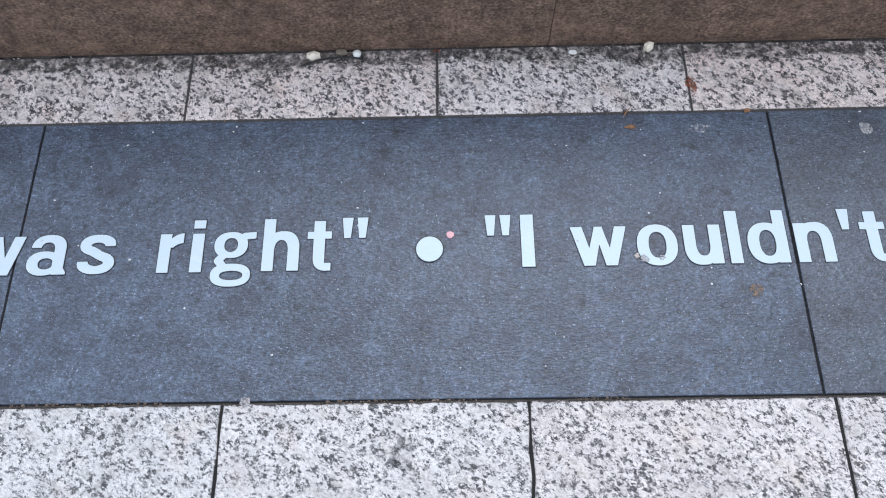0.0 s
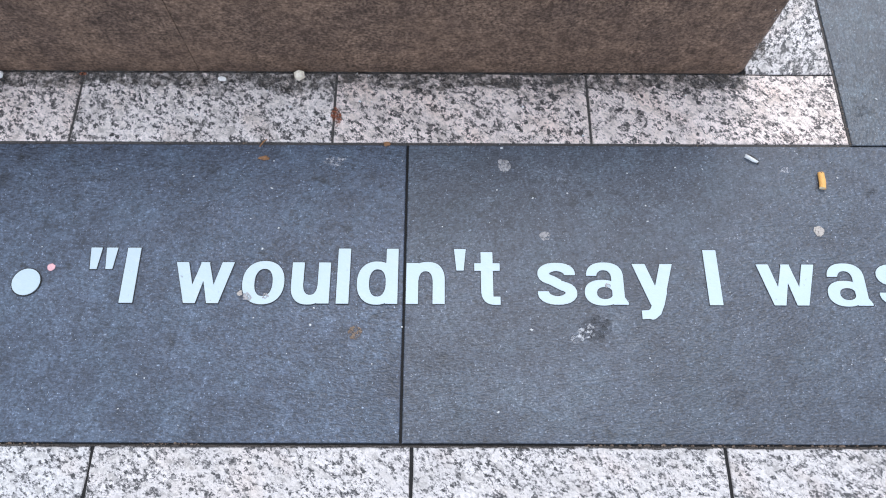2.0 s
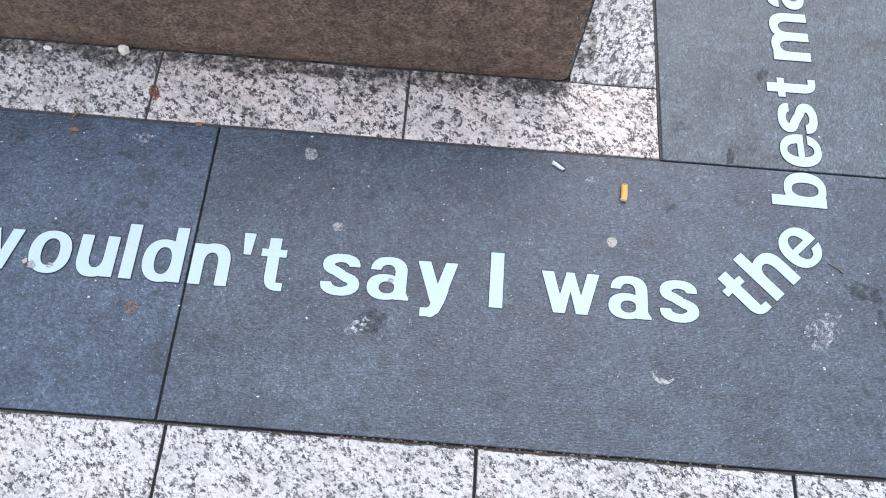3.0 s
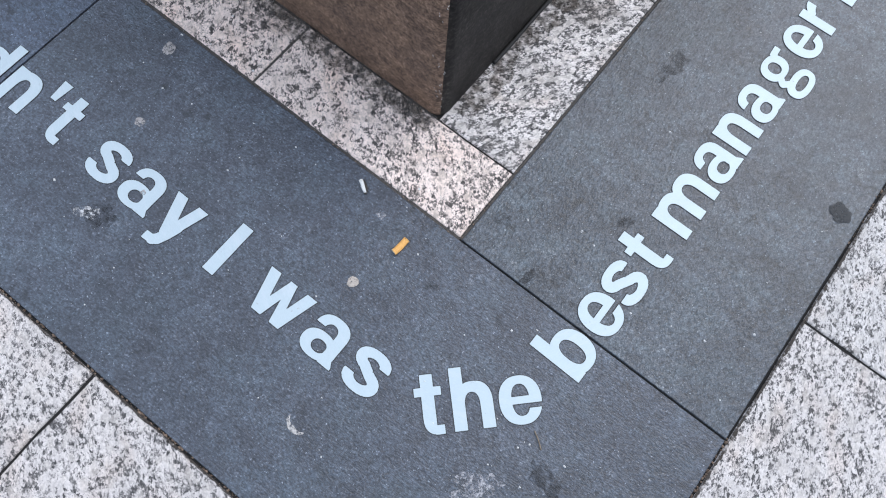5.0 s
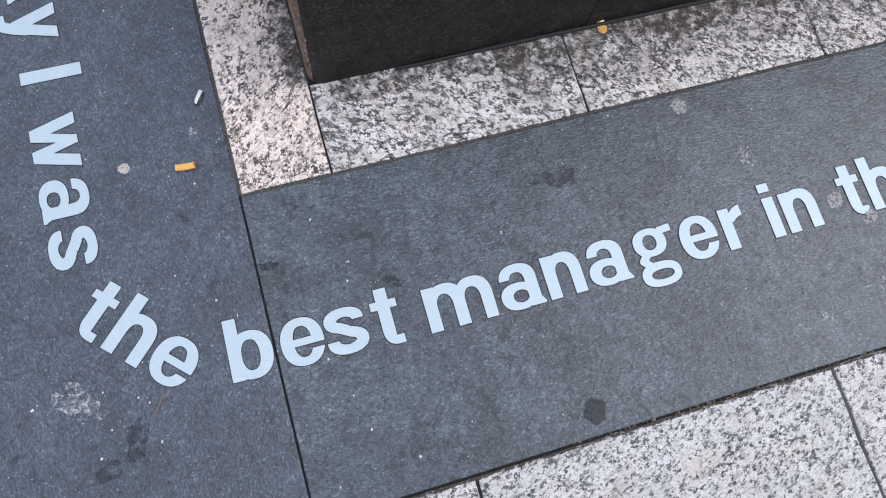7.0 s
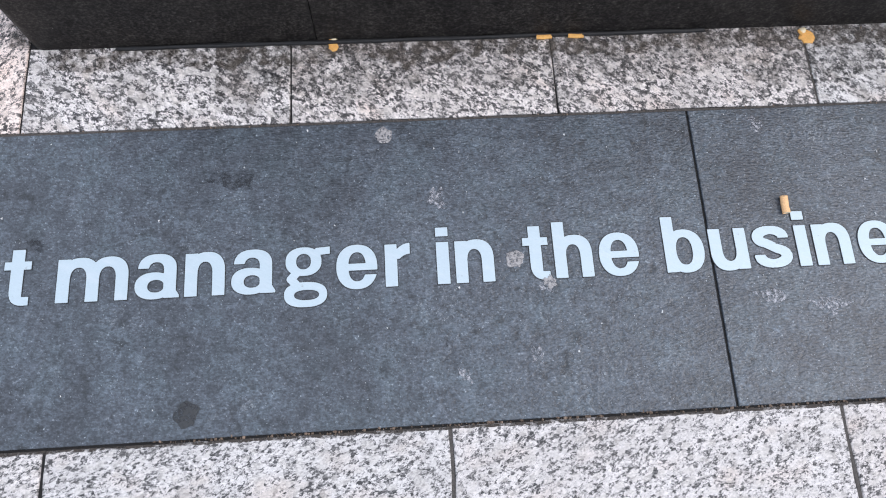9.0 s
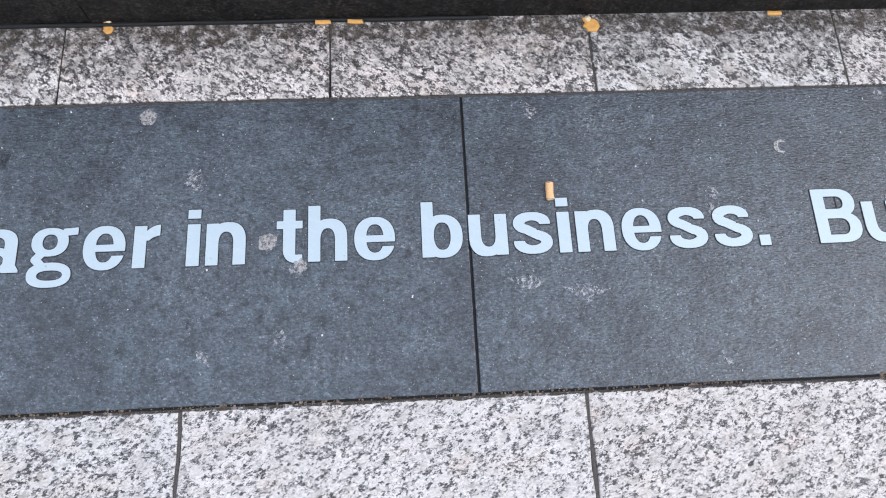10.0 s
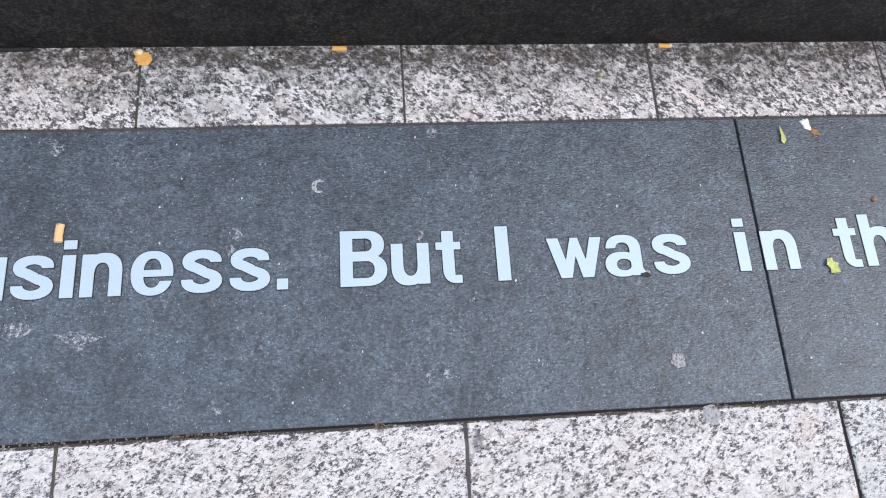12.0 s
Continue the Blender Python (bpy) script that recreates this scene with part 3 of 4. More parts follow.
    if ch == "B":
        upper = join(rect(0, 54, 58, 126), meet(oval(54, 93, 42, 33, 2.3), 54 - GX))
        lower = join(rect(0, 56, 0, 70), meet(oval(56, 35.5, 45, 35.5, 2.3), 56 - GX))
        eyes = (rect(27, 54, 78, 108), meet(oval(54, 93, 15, 15), 53 - GX), rect(27, 56, 18, 56), meet(oval(56, 37, 18, 19), 55 - GX))
        return less(join(upper, lower), *eyes), 101
    raise ValueError(ch)


def outlines(field):
    """The closed lines along which a field is zero, thinned to the points that bend."""
    segs = {}
    rows, cols = field.shape
    inside = field < 0

    def cut(j0, i0, j1, i1):
        a, b = field[j0, i0], field[j1, i1]
        f = a / (a - b)
        return (GX[j0, i0] + f * (GX[j1, i1] - GX[j0, i0]), GY[j0, i0] + f * (GY[j1, i1] - GY[j0, i0]))

    mixed = inside[:-1, :-1].astype(int) + inside[1:, :-1] + inside[:-1, 1:] + inside[1:, 1:]
    for j, i in zip(*np.nonzero((mixed > 0) & (mixed < 4))):
        ring = ((j, i), (j, i + 1), (j + 1, i + 1), (j + 1, i))
        enter, leave = [], []
        for k in range(4):
            p, q = ring[k], ring[(k + 1) % 4]
            if inside[p] != inside[q]:
                key = (min(p, q), max(p, q))
                (leave if inside[p] else enter).append((key, cut(*p, *q)))
        for (k0, p0), (k1, p1) in zip(leave, enter):
            segs[k0] = (k1, p0)
    loops = []
    while segs:
        start = key = next(iter(segs))
        pts = []
        while key in segs:
            nxt, p = segs.pop(key)
            pts.append(p)
            key = nxt
        if len(pts) > 8:
            loops.append(thin_out(pts))
    return loops


def thin_out(pts, tol=0.13):
    def rdp(p):
        if len(p) < 3:
            return p
        (ax, ay), (bx, by) = p[0], p[-1]
        size = math.hypot(bx - ax, by - ay) or 1e-9
        far = [abs((x - ax) * (by - ay) - (y - ay) * (bx - ax)) / size for x, y in p]
        k = max(range(len(p)), key=lambda i: far[i])
        return [p[0], p[-1]] if far[k] < tol else rdp(p[: k + 1])[:-1] + rdp(p[k:])

    k = max(range(len(pts)), key=lambda i: math.hypot(pts[i][0] - pts[0][0], pts[i][1] - pts[0][1]))
    return rdp(pts[: k + 1])[:-1] + rdp(pts[k:] + pts[:1])[:-1]


def fill(loops, top, name, mat):
    """A flat plate 4 mm deep inside closed outlines, with holes."""
    cu = bpy.data.curves.new(name, "CURVE")
    cu.dimensions, cu.fill_mode, cu.extrude = "2D", "BOTH", 0.002
    for pts in loops:
        sp = cu.splines.new("POLY")
        sp.points.add(len(pts) - 1)
        for p, (x, y) in zip(sp.points, pts):
            p.co = (x / 1000, y / 1000, 0, 1)
        sp.use_cyclic_u = True
    ob = bpy.data.objects.new(name, cu)
    scene.collection.objects.link(ob)
    bpy.context.view_layer.update()
    me = bpy.data.meshes.new_from_object(ob.evaluated_get(bpy.context.evaluated_depsgraph_get()))
    bpy.data.objects.remove(ob)
    bpy.data.curves.remove(cu)
    me.transform(Matrix.Translation((0, 0, top - 0.002)))
    me.materials.clear()
    me.materials.append(mat)
    return me


LETTERS = {}


def letter_meshes(ch):
    if ch not in LETTERS:
        field, width = letter_field(ch)
        gy, gx = np.gradient(field, STEP)
        even = field / np.maximum(np.hypot(gx, gy), 0.4)
        LETTERS[ch] = (fill(outlines(field), 0.0016, "letter", M_STEEL), fill(outlines(even - 1.5), 0.0011, "sealant_edge", M_SEAL), width / 1000)
    return LETTERS[ch]


def inlay(word_ob, ch, at, turn=0.0, rise=0.0):
    steel, seal, width = letter_meshes(ch)
    ob = new("letter", steel)
    ob.parent = word_ob
    ob.matrix_local = pose(at, rise, 0, 0, 0, turn)
    edge = new("sealant_edge", seal)
    edge.parent = ob


def word(text, starts, origin, turn, label=""):
    """A word inlaid letter by letter; starts: where each letter begins along the line through origin."""
    ob = empty("inscription_word", origin, label or "satin steel letters reading " + text.strip(".") + " set in dark slab", "lettering", "inscription", turn=turn)
    for ch, at in zip(text, starts):
        inlay(ob, ch, at)
    return ob


SOUTH, EAST = (0, -0.392, 0), (0.390, 0, 0)
word("was", (-2.895, -2.757, -2.642), SOUTH, 0)
word('right"', (-2.459, -2.385, -2.3355, -2.223, -2.1225, -2.0445), SOUTH, 0, "satin steel inlaid letters with a closing quotation mark")
word('"I', (-1.7205, -1.640), SOUTH, 0, "satin steel capital letter with an opening quotation mark")
word("wouldn't", (-1.529, -1.382, -1.277, -1.179, -1.136, -1.030, -0.927, -0.883), SOUTH, 0)
word("say", (-0.748, -0.647, -0.541), SOUTH, 0)
word("I", (-0.3825,), SOUTH, 0)
word("was", (-0.2705, -0.1255, -0.015), SOUTH, 0)
word("the", (-0.135, -0.061, 0.034), (0.402 * math.sqrt(0.5), -0.402 * math.sqrt(0.5), 0), 45)
best = word("t", (0.2005,), EAST, 90, "satin steel letters reading best set in dark slab")
inlay(best, "b", -0.095, -1, 0.0105)
inlay(best, "e", 0.010, 0, 0.008)
inlay(best, "s", 0.1005, 0, 0.006)
word("manager", (0.310, 0.470, 0.5725, 0.669, 0.780, 0.889, 0.9925), EAST, 90)
word("in", (1.103, 1.143), EAST, 90)
word("the", (1.2905, 1.3575, 1.4555), EAST, 90)
word("business.", (1.600, 1.702, 1.7975, 1.896, 1.936, 2.0365, 2.140, 2.240, 2.339), EAST, 90)
word("But", (2.4735, 2.584, 2.6825), EAST, 90)
word("I", (2.8165,), EAST, 90)
word("was", (2.9315, 3.061, 3.173), EAST, 90)
word("in", (3.372, 3.434), EAST, 90)
word("the", (3.613, 3.681, 3.779), EAST, 90)
bullet = empty("inscription_dot", (-1.846, -0.346, 0), "round satin steel dot inlaid between two sentences", "lettering", "inscription")
disc = tube([(0, 0, -0.004), (0, 0, 0.0022)], 0.030, 40)
part("letter", disc, M_STEEL, bullet)
part("sealant_edge", tube([(0, 0, -0.004), (0, 0, 0.0012)], 0.0325, 40), M_SEAL, bullet)


# ---- litter ----
def cigarette_butt(x, y, turn, long=0.038, r=0.006, crushed=0.75, label="orange cork-tipped cigarette butt lying on the stone", paper=0.0, z=0.0, wrap=None):
    ob = empty("cigarette_butt", (x, y, z), label, "cigarette butt", "cigarette butts", turn=turn)
    split = long / 2 - paper
    n = 6
    xs = [-long / 2 + (split + long / 2) * i / n for i in range(n + 1)]
    wob = [r * (1 + 0.08 * noise.noise(Vector((x * 30 + i, y * 30, 0)))) for i in range(n + 1)]
    body = tube([(a, 0.0012 * math.sin(a * 90 + x * 9), r) for a in xs], wob, 14, cap=False)
    for v in body.verts:
        v.co.z *= crushed
    part("tipping_wrap", body, wrap or M_CORK, ob, smooth=True)
    face = tube([(-long / 2 + 0.0006, 0, r), (-long / 2 + 0.002, 0, r)], r * 0.93, 14)
    for v in face.verts:
        v.co.z *= crushed
    part("filter_end", face, M_FILTER, ob)
    if paper > 0.002:
        roll = tube([(split, 0, r), (split + paper * 0.6, 0.0005, r), (long / 2 - 0.002, 0.001, r * 0.9)], [r * 0.97, r * 0.9, r * 0.75], 14, cap=False)
        for v in roll.verts:
            v.co.z *= crushed
        part("paper", roll, M_PAPER, ob, "white paper stub", smooth=True)
    end = pebble_mesh(0.0022, r * 0.85, r * 0.85, x * 3 + y)
    bmesh.ops.translate(end, verts=end.verts[:], vec=(long / 2 - 0.0015, 0, 0.0006))
    part("burnt_end", end, M_ASH, ob)
    return ob


cigarette_butt(-0.088, -0.096, 83, 0.040, 0.0075, label="orange cigarette butt lying loose on the dark slab")
cigarette_butt(0.249, 1.886, 181, 0.039, 0.0088, label="pale orange cigarette butt lying above an inlaid letter", wrap=M_CORKPALE)
cigarette_butt(-0.2, 1.389, 92, 0.036, label="orange cigarette butt at the foot of the plinth")
cigarette_butt(-0.2, 1.465, 88, 0.036, label="orange cigarette butt at the foot of the plinth")
cigarette_butt(-0.2, 2.482, 91, 0.034, label="orange cigarette butt at the foot of the plinth")
cigarette_butt(-0.2, 3.29, 89, 0.034, paper=0.006, label="orange cigarette butt with a charred end by the plinth")


def flattened_butt(x, y, turn, size=1.0):
    """A butt trodden open: a fan of cork paper and a tuft of filter."""
    ob = empty("crushed_cigarette_butt", (x, y, 0), "trodden cigarette butt with its orange paper splayed open", "cigarette butt", "cigarette butts", turn=turn)
    fan = flat_blob(0.017 * size, 0.0045, x + 3, 0.45, 1.25, 14)
    part("tipping_wrap", fan, M_CORK, ob)
    tuft = pebble_mesh(0.009, 0.008, 0.006, y)
    bmesh.ops.translate(tuft, verts=tuft.verts[:], vec=(-0.008, 0.017, 0.0005))
    part("filter_tuft", tuft, M_FILTER, ob)
    part("paper_scrap", tube([(-0.012, 0.004, 0.004), (-0.018, 0.02, 0.006)], [0.004, 0.003], 8), M_CORK, ob)


flattened_butt(-0.178, 2.03, 100)
flattened_butt(-0.192, 0.892, 60, 0.62)

silver = empty("paper_roll_end", (-0.239, -0.040, 0), "thin white paper cigarette stub on the dark slab", "cigarette butt", "cigarette butts", turn=-32)
stub = tube([(-0.016, 0, 0.0042), (-0.006, 0.0004, 0.0044), (0.006, -0.0004, 0.004), (0.016, 0.0005, 0.003)], [0.0045, 0.0044, 0.0042, 0.0028], 12)
part("paper", stub, M_PAPER, silver, smooth=True)
part("burnt_end", pebble_mesh(0.003, 0.0035, 0.003, 2.2), M_ASH, silver).location = (0.0165, 0, 0.0005)
part("charred_side", tube([(-0.013, 0.0052, 0.0032), (0.0, 0.0062, 0.0034), (0.015, 0.0042, 0.003)], [0.0026, 0.0034, 0.0022], 10), M_ASH, silver, "blackened side of the paper", smooth=True)


def pebble(x, y, sx, sy, sz, mat, label, seed, turn=0, sub=2):
    ob = link_mesh("pebble", pebble_mesh(sx, sy, sz, seed, sub), mat)
    ob.matrix_world = pose(x, y, 0.0003, 0, 0, turn)
    tagged(ob, label, "pebble", "pebbles by the plinth")


pebble(-2.137, 0.178, 0.0195, 0.014, 0.0105, M_STONE, "cream angular stone chip at the foot of the plinth", 1.3, 12, 1)
pebble(-2.027, 0.181, 0.011, 0.0105, 0.009, M_WHITE, "small round white pebble by the plinth", 2.1)
pebble(-2.066, 0.188, 0.016, 0.009, 0.007, M_BROWNSTONE, "dull brown stone chip by the plinth", 3.7)
pebble(-1.487, 0.174, 0.0105, 0.0065, 0.005, M_WHITE, "small flat white chip on the border paver", 4.4, -8)
pebble(-1.300, 0.180, 0.0155, 0.013, 0.0165, M_STONE, "cream angular stone chip leaning against the plinth", 5.9, 20, 1)
pebble(-0.193, 2.31, 0.011, 0.008, 0.006, M_GUM, "small grey chip at the foot of the plinth", 6.2)
pebble(-0.195, 2.85, 0.010, 0.007, 0.006, M_BROWNSTONE, "small grey-brown chip at the foot of the plinth", 7.2)
pebble(-1.826, 0.188, 0.010, 0.004, 0.003, M_RUST, "rusty crumb in the joint by the plinth", 8.2)


def patch(name, x, y, r, mat, label, category, seed, ragged=0.3, stretch=1.0, turn=0, h=0.0012, z=0.0009):
    ob = link_mesh(name, flat_blob(r, h, seed, ragged, stretch), mat, smooth=True)
    ob.matrix_world = pose(x, y, z, 0, 0, turn)
    tagged(ob, label, category, category + " marks")


for k, (x, y, r, mat) in enumerate(((-0.811, -0.059, 0.017, M_GUM), (-0.117, -0.219, 0.012, M_GUMPALE), (-0.726, -0.234, 0.011, M_GUM), (0.344, 1.270, 0.019, M_GUM), (0.039, 1.0, 0.019, M_GUM),
                                    (0.582, 3.192, 0.017, M_GUM), (0.631, 0.586, 0.0245, M_GUMDARK), (-1.135, -0.455, 0.015, M_GUMBROWN), (0.029, 2.689, 0.013, M_SMEAR),
                                    (-2.231, -0.681, 0.011, M_GUM), (0.686, 2.545, 0.013, M_GUMBROWN), (0.70, 3.245, 0.02, M_GUM))):
    tone = "black" if mat is M_GUMDARK else "brown" if mat is M_GUMBROWN else "pale" if mat is M_GUMPALE else "grey"
    patch("chewing_gum", x, y, r, mat, tone + " trodden chewing gum stuck flat on the paving", "gum", 1.7 * k + 0.4, 0.3)
for k, (x, y, r, st, turn) in enumerate(((0.046, 1.86, 0.014, 1.6, 30), (0.402, 1.336, 0.014, 1.3, 70), (0.283, 2.644, 0.010, 1.2, 0),
                                         (0.582, 1.148, 0.010, 1.9, 40), (0.34, -0.385, 0.03, 1.5, 45), (-0.166, -0.066, 0.009, 1.4, 0), (0.452, 1.82, 0.013, 2.2, 85), (0.477, 1.935, 0.016, 2.0, 80), (0.473, 1.975, 0.008, 1.4, 80), (0.633, 2.221, 0.008, 2.0, 40), (0.586, 2.655, 0.009, 1.3, 0), (0.55, 1.3, 0.012, 1.5, 20), (0.195, 1.11, 0.016, 1.6, 10), (-1.20, -0.05, 0.012, 1.9, 10), (0.26, 2.25, 0.012, 1.3, 0))):
    patch("dried_splash", x, y, r, M_SMEAR, "pale dried splash on the dark slab", "splash", 2.3 * k + 0.9, 0.85, st, turn, 0.0006)
for k, (x, y, r, st, turn) in enumerate(((0.432, -0.291, 0.02, 2.1, -14), (0.477, -0.35, 0.017, 1.5, -40), (0.048, 0.095, 0.016, 1.3, 0), (0.127, 0.665, 0.028, 1.7, 80), (0.516, 1.107, 0.010, 1.2, 0), (0.021, -0.126, 0.012, 1.3, 20), (0.166, 0.022, 0.012, 1.5, 80), (0.263, 0.259, 0.012, 1.7, 60))):
    patch("dark_stain", x, y, r, M_STAIN, "dark damp-looking stain on the slab", "stain", 3.1 * k + 0.2, 0.6, st, turn, 0.0003)
patch("dried_splash", -0.654, -0.456, 0.014, M_BRIGHT, "bright white dried splash on the dark slab", "splash", 4.2, 1.0, 1.8, 40, 0.0012)
patch("dark_stain", -0.625, -0.445, 0.03, M_STAIN, "dark smudge round a dried splash on the slab", "stain", 6.6, 0.6, 1.3, 20, 0.0003, 0.0006)
patch("chewing_gum", -1.799, -0.312, 0.0085, M_PINK, "small pink blob of gum beside the steel dot", "gum", 5.0, 0.2)
patch("rust_stain", -1.203, 0.073, 0.023, M_RUST, "red-brown rust stain on the border paver joint", "stain", 9.3, 0.7, 0.55, 8)
patch("dried_splash", 0.025, 3.611, 0.0125, M_WHITE, "white bird dropping on the dark slab", "splash", 8.8, 0.6, 1.3, 20, 0.004)
patch("dry_leaf_scrap", 0.045, 3.628, 0.009, M_LEAFDRY, "brown dry leaf scrap on the dark slab", "leaf", 7.7, 0.6, 1.4, 60, 0.003)
patch("dry_leaf_scrap", -1.083, -0.003, 0.0055, M_LEAFDRY, "brown dry leaf scrap in the joint", "leaf", 4.4, 0.6, 1.5, 0, 0.004)
patch("dry_leaf_scrap", -1.365, -0.042, 0.0055, M_LEAFDRY, "thin brown leaf scrap on the dark slab", "leaf", 6.1, 0.5, 2.2, 0, 0.003)
patch("seed_husk", 0.227, 3.736, 0.0055, M_LEAFDRY, "small round brown seed husk on the slab", "seed", 2.7, 0.15, 1.0, 30, 0.006)


def leaf(x, y, turn, points, label):
    """A curled green leaf cut from a short outline."""
    bm = bmesh.new()
    up = [bm.verts.new((px, py, 0.003 + 0.004 * abs(math.sin(px * 120)))) for px, py in points]
    low = [bm.verts.new((v.co.x, v.co.y, v.co.z - 0.0006)) for v in up]
    n = len(points)
    bm.faces.new(up)
    bm.faces.new(low[::-1])
    for i in range(n):
        bm.faces.new((up[i], low[i], low[(i + 1) % n], up[(i + 1) % n]))
    ob = link_mesh("leaf", bm, M_LEAF)
    ob.matrix_world = pose(x, y, 0.0005, 0, 0, turn)
    tagged(ob, label, "leaf", "fallen leaves")


leaf(0.050, 3.543, 12, ((-0.022, 0.001), (-0.008, -0.003), (0.006, -0.006), (0.018, -0.012), (0.026, -0.006), (0.02, 0.002), (0.008, 0.003), (-0.006, 0.002)), "narrow curled green leaf on the dark slab")
leaf(0.388, 3.590, 40, ((-0.02, 0.004), (-0.012, -0.008), (0.0, -0.006), (0.008, -0.016), (0.016, -0.006), (0.022, 0.004), (0.01, 0.008), (0.004, 0.016), (-0.006, 0.01), (-0.014, 0.014)), "torn yellow-green leaf across an inlaid letter")
leaf(-0.118, 3.113, 0, ((-0.006, 0.0), (0.0, -0.004), (0.007, 0.0), (0.001, 0.005)), "tiny green leaf scrap on the border paver")

wire = link_mesh("wire_scrap", tube([(-2.165 + 0.155 * f, 0.150 + 0.024 * math.sin(math.pi * f * 0.8), 0.0045 + 0.001 * math.sin(f * 9)) for f in [i / 14 for i in range(15)]], 0.0024, 8), M_WIRE, smooth=True)
tagged(wire, "bent black wire scrap on the border pavers", "wire")
twig = link_mesh("twig", tube([(-1.378, -0.012, 0.002), (-1.37, 0.0, 0.004), (-1.362, 0.008, 0.003)], [0.0016, 0.002, 0.0012], 6), M_LEAFDRY)
tagged(twig, "tiny dry twig in the joint", "twig")
stem = link_mesh("twig", tube([(0.364, -0.228, 0.002), (0.379, -0.237, 0.003), (0.396, -0.250, 0.002)], 0.0013, 6), M_BROWNSTONE)
tagged(stem, "thin dry twig on the dark slab below a letter", "twig")

patch("dried_splash", 0.585, 2.693, 0.009, M_BRIGHT, "small bright dried splash on the dark slab", "splash", 7.2, 0.9, 1.2, 10, 0.0008)
patch("torn_sealant", 0.39, 3.149, 0.005, M_SEAL, "torn black sealant lifting beside a steel letter", "sealant", 3.9, 0.5, 2.4, 75, 0.002, 0.001)
patch("dark_stain", -1.905, -0.785, 0.03, M_STAIN, "dark grey stain on a pale paver", "stain", 5.9, 0.7, 1.3, 60, 0.0003)
patch("dark_stain", 0.91, 2.962, 0.017, M_STAIN, "dark grey stain on a pale paver", "stain", 8.9, 0.6, 2.0, 10, 0.0003)
patch("dark_stain", -0.082, 3.406, 0.034, M_STAIN, "dark oval stain on a grey border paver", "stain", 2.2, 0.35, 0.75, 10, 0.0003, 0.0016)
patch("dark_stain", -0.117, 0.749, 0.018, M_STAIN, "dark grey smudge on a grey border paver", "stain", 7.4, 0.5, 1.2, 80, 0.0003, 0.0016)
patch("dark_stain", 0.72, 2.74, 0.016, M_STAIN, "dark grey stain on a pale paver", "stain", 4.9, 0.7, 2.0, 50, 0.0003)


def crescent(x, y, r, start, sweep, wide, label):
    """A thin raised arc left by a dried drop or a scrape, widest at its middle."""
    bm = bmesh.new()
    rows = []
    for i in range(19):
        f = i / 18
        a = radians(start + sweep * f)
        w = wide * (0.25 + math.sin(math.pi * f)) * (1 + 0.5 * noise.noise(Vector((f * 6, x, y))))
        ring = r * (1 + 0.08 * noise.noise(Vector((f * 3, y, x))))
        rows.append([bm.verts.new((math.cos(a) * (ring + d), math.sin(a) * (ring + d), z)) for d, z in ((-w, 0.0002), (0.0, 0.0009), (w, 0.0002))])
    for a, b in zip(rows, rows[1:]):
        for k in range(2):
            bm.faces.new((a[k], a[k + 1], b[k + 1], b[k]))
    ob = link_mesh("dried_splash", bm, M_RING, smooth=True)
    ob.matrix_world = pose(x, y, 0.0009)
    tagged(ob, label, "splash", "splash marks")


crescent(-0.012, -0.497, 0.026, 195, 125, 0.004, "pale crescent-shaped scrape on the dark slab")
crescent(0.155, 2.432, 0.0135, 25, -250, 0.0036, "pale broken ring of a dried drop on the dark slab")

# worn spots on the letters
patch("worn_spot", -1.368, -0.378, 0.008, M_GUM, "grey worn spot on a steel letter", "worn spot", 3.3, 0.5, 1.2, 0, 0.0006, 0.0017)
patch("worn_spot", -1.385, -0.371, 0.006, M_GUMPALE, "pale worn spot at the edge of a steel letter", "worn spot", 5.3, 0.6, 1.0, 0, 0.0006, 0.0017)
patch("worn_spot", -1.330, -0.376, 0.006, M_GUM, "grey worn spot on a steel letter", "worn spot", 6.3, 0.5, 1.2, 0, 0.0006, 0.0017)
patch("chewing_gum", -0.597, -0.350, 0.0055, M_GUM, "small grey gum spot on a steel letter", "gum", 7.9, 0.4, 1.2, 0, 0.0008, 0.0017)
patch("chewing_gum", 0.396, 1.342, 0.012, M_GUM, "pale gum smeared across the foot of a steel letter", "gum", 4.9, 0.6, 1.2, 60, 0.001, 0.0017)
patch("worn_spot", 0.386, 3.155, 0.006, M_GUM, "grey worn edge on a steel letter", "worn spot", 8.3, 0.6, 1.0, 0, 0.0006, 0.0017)
patch("dried_splash", 0.300, 2.241, 0.012, M_SMEAR, "pale dried splash over a steel letter", "splash", 9.9, 0.8, 1.2, 20, 0.0006, 0.0017)


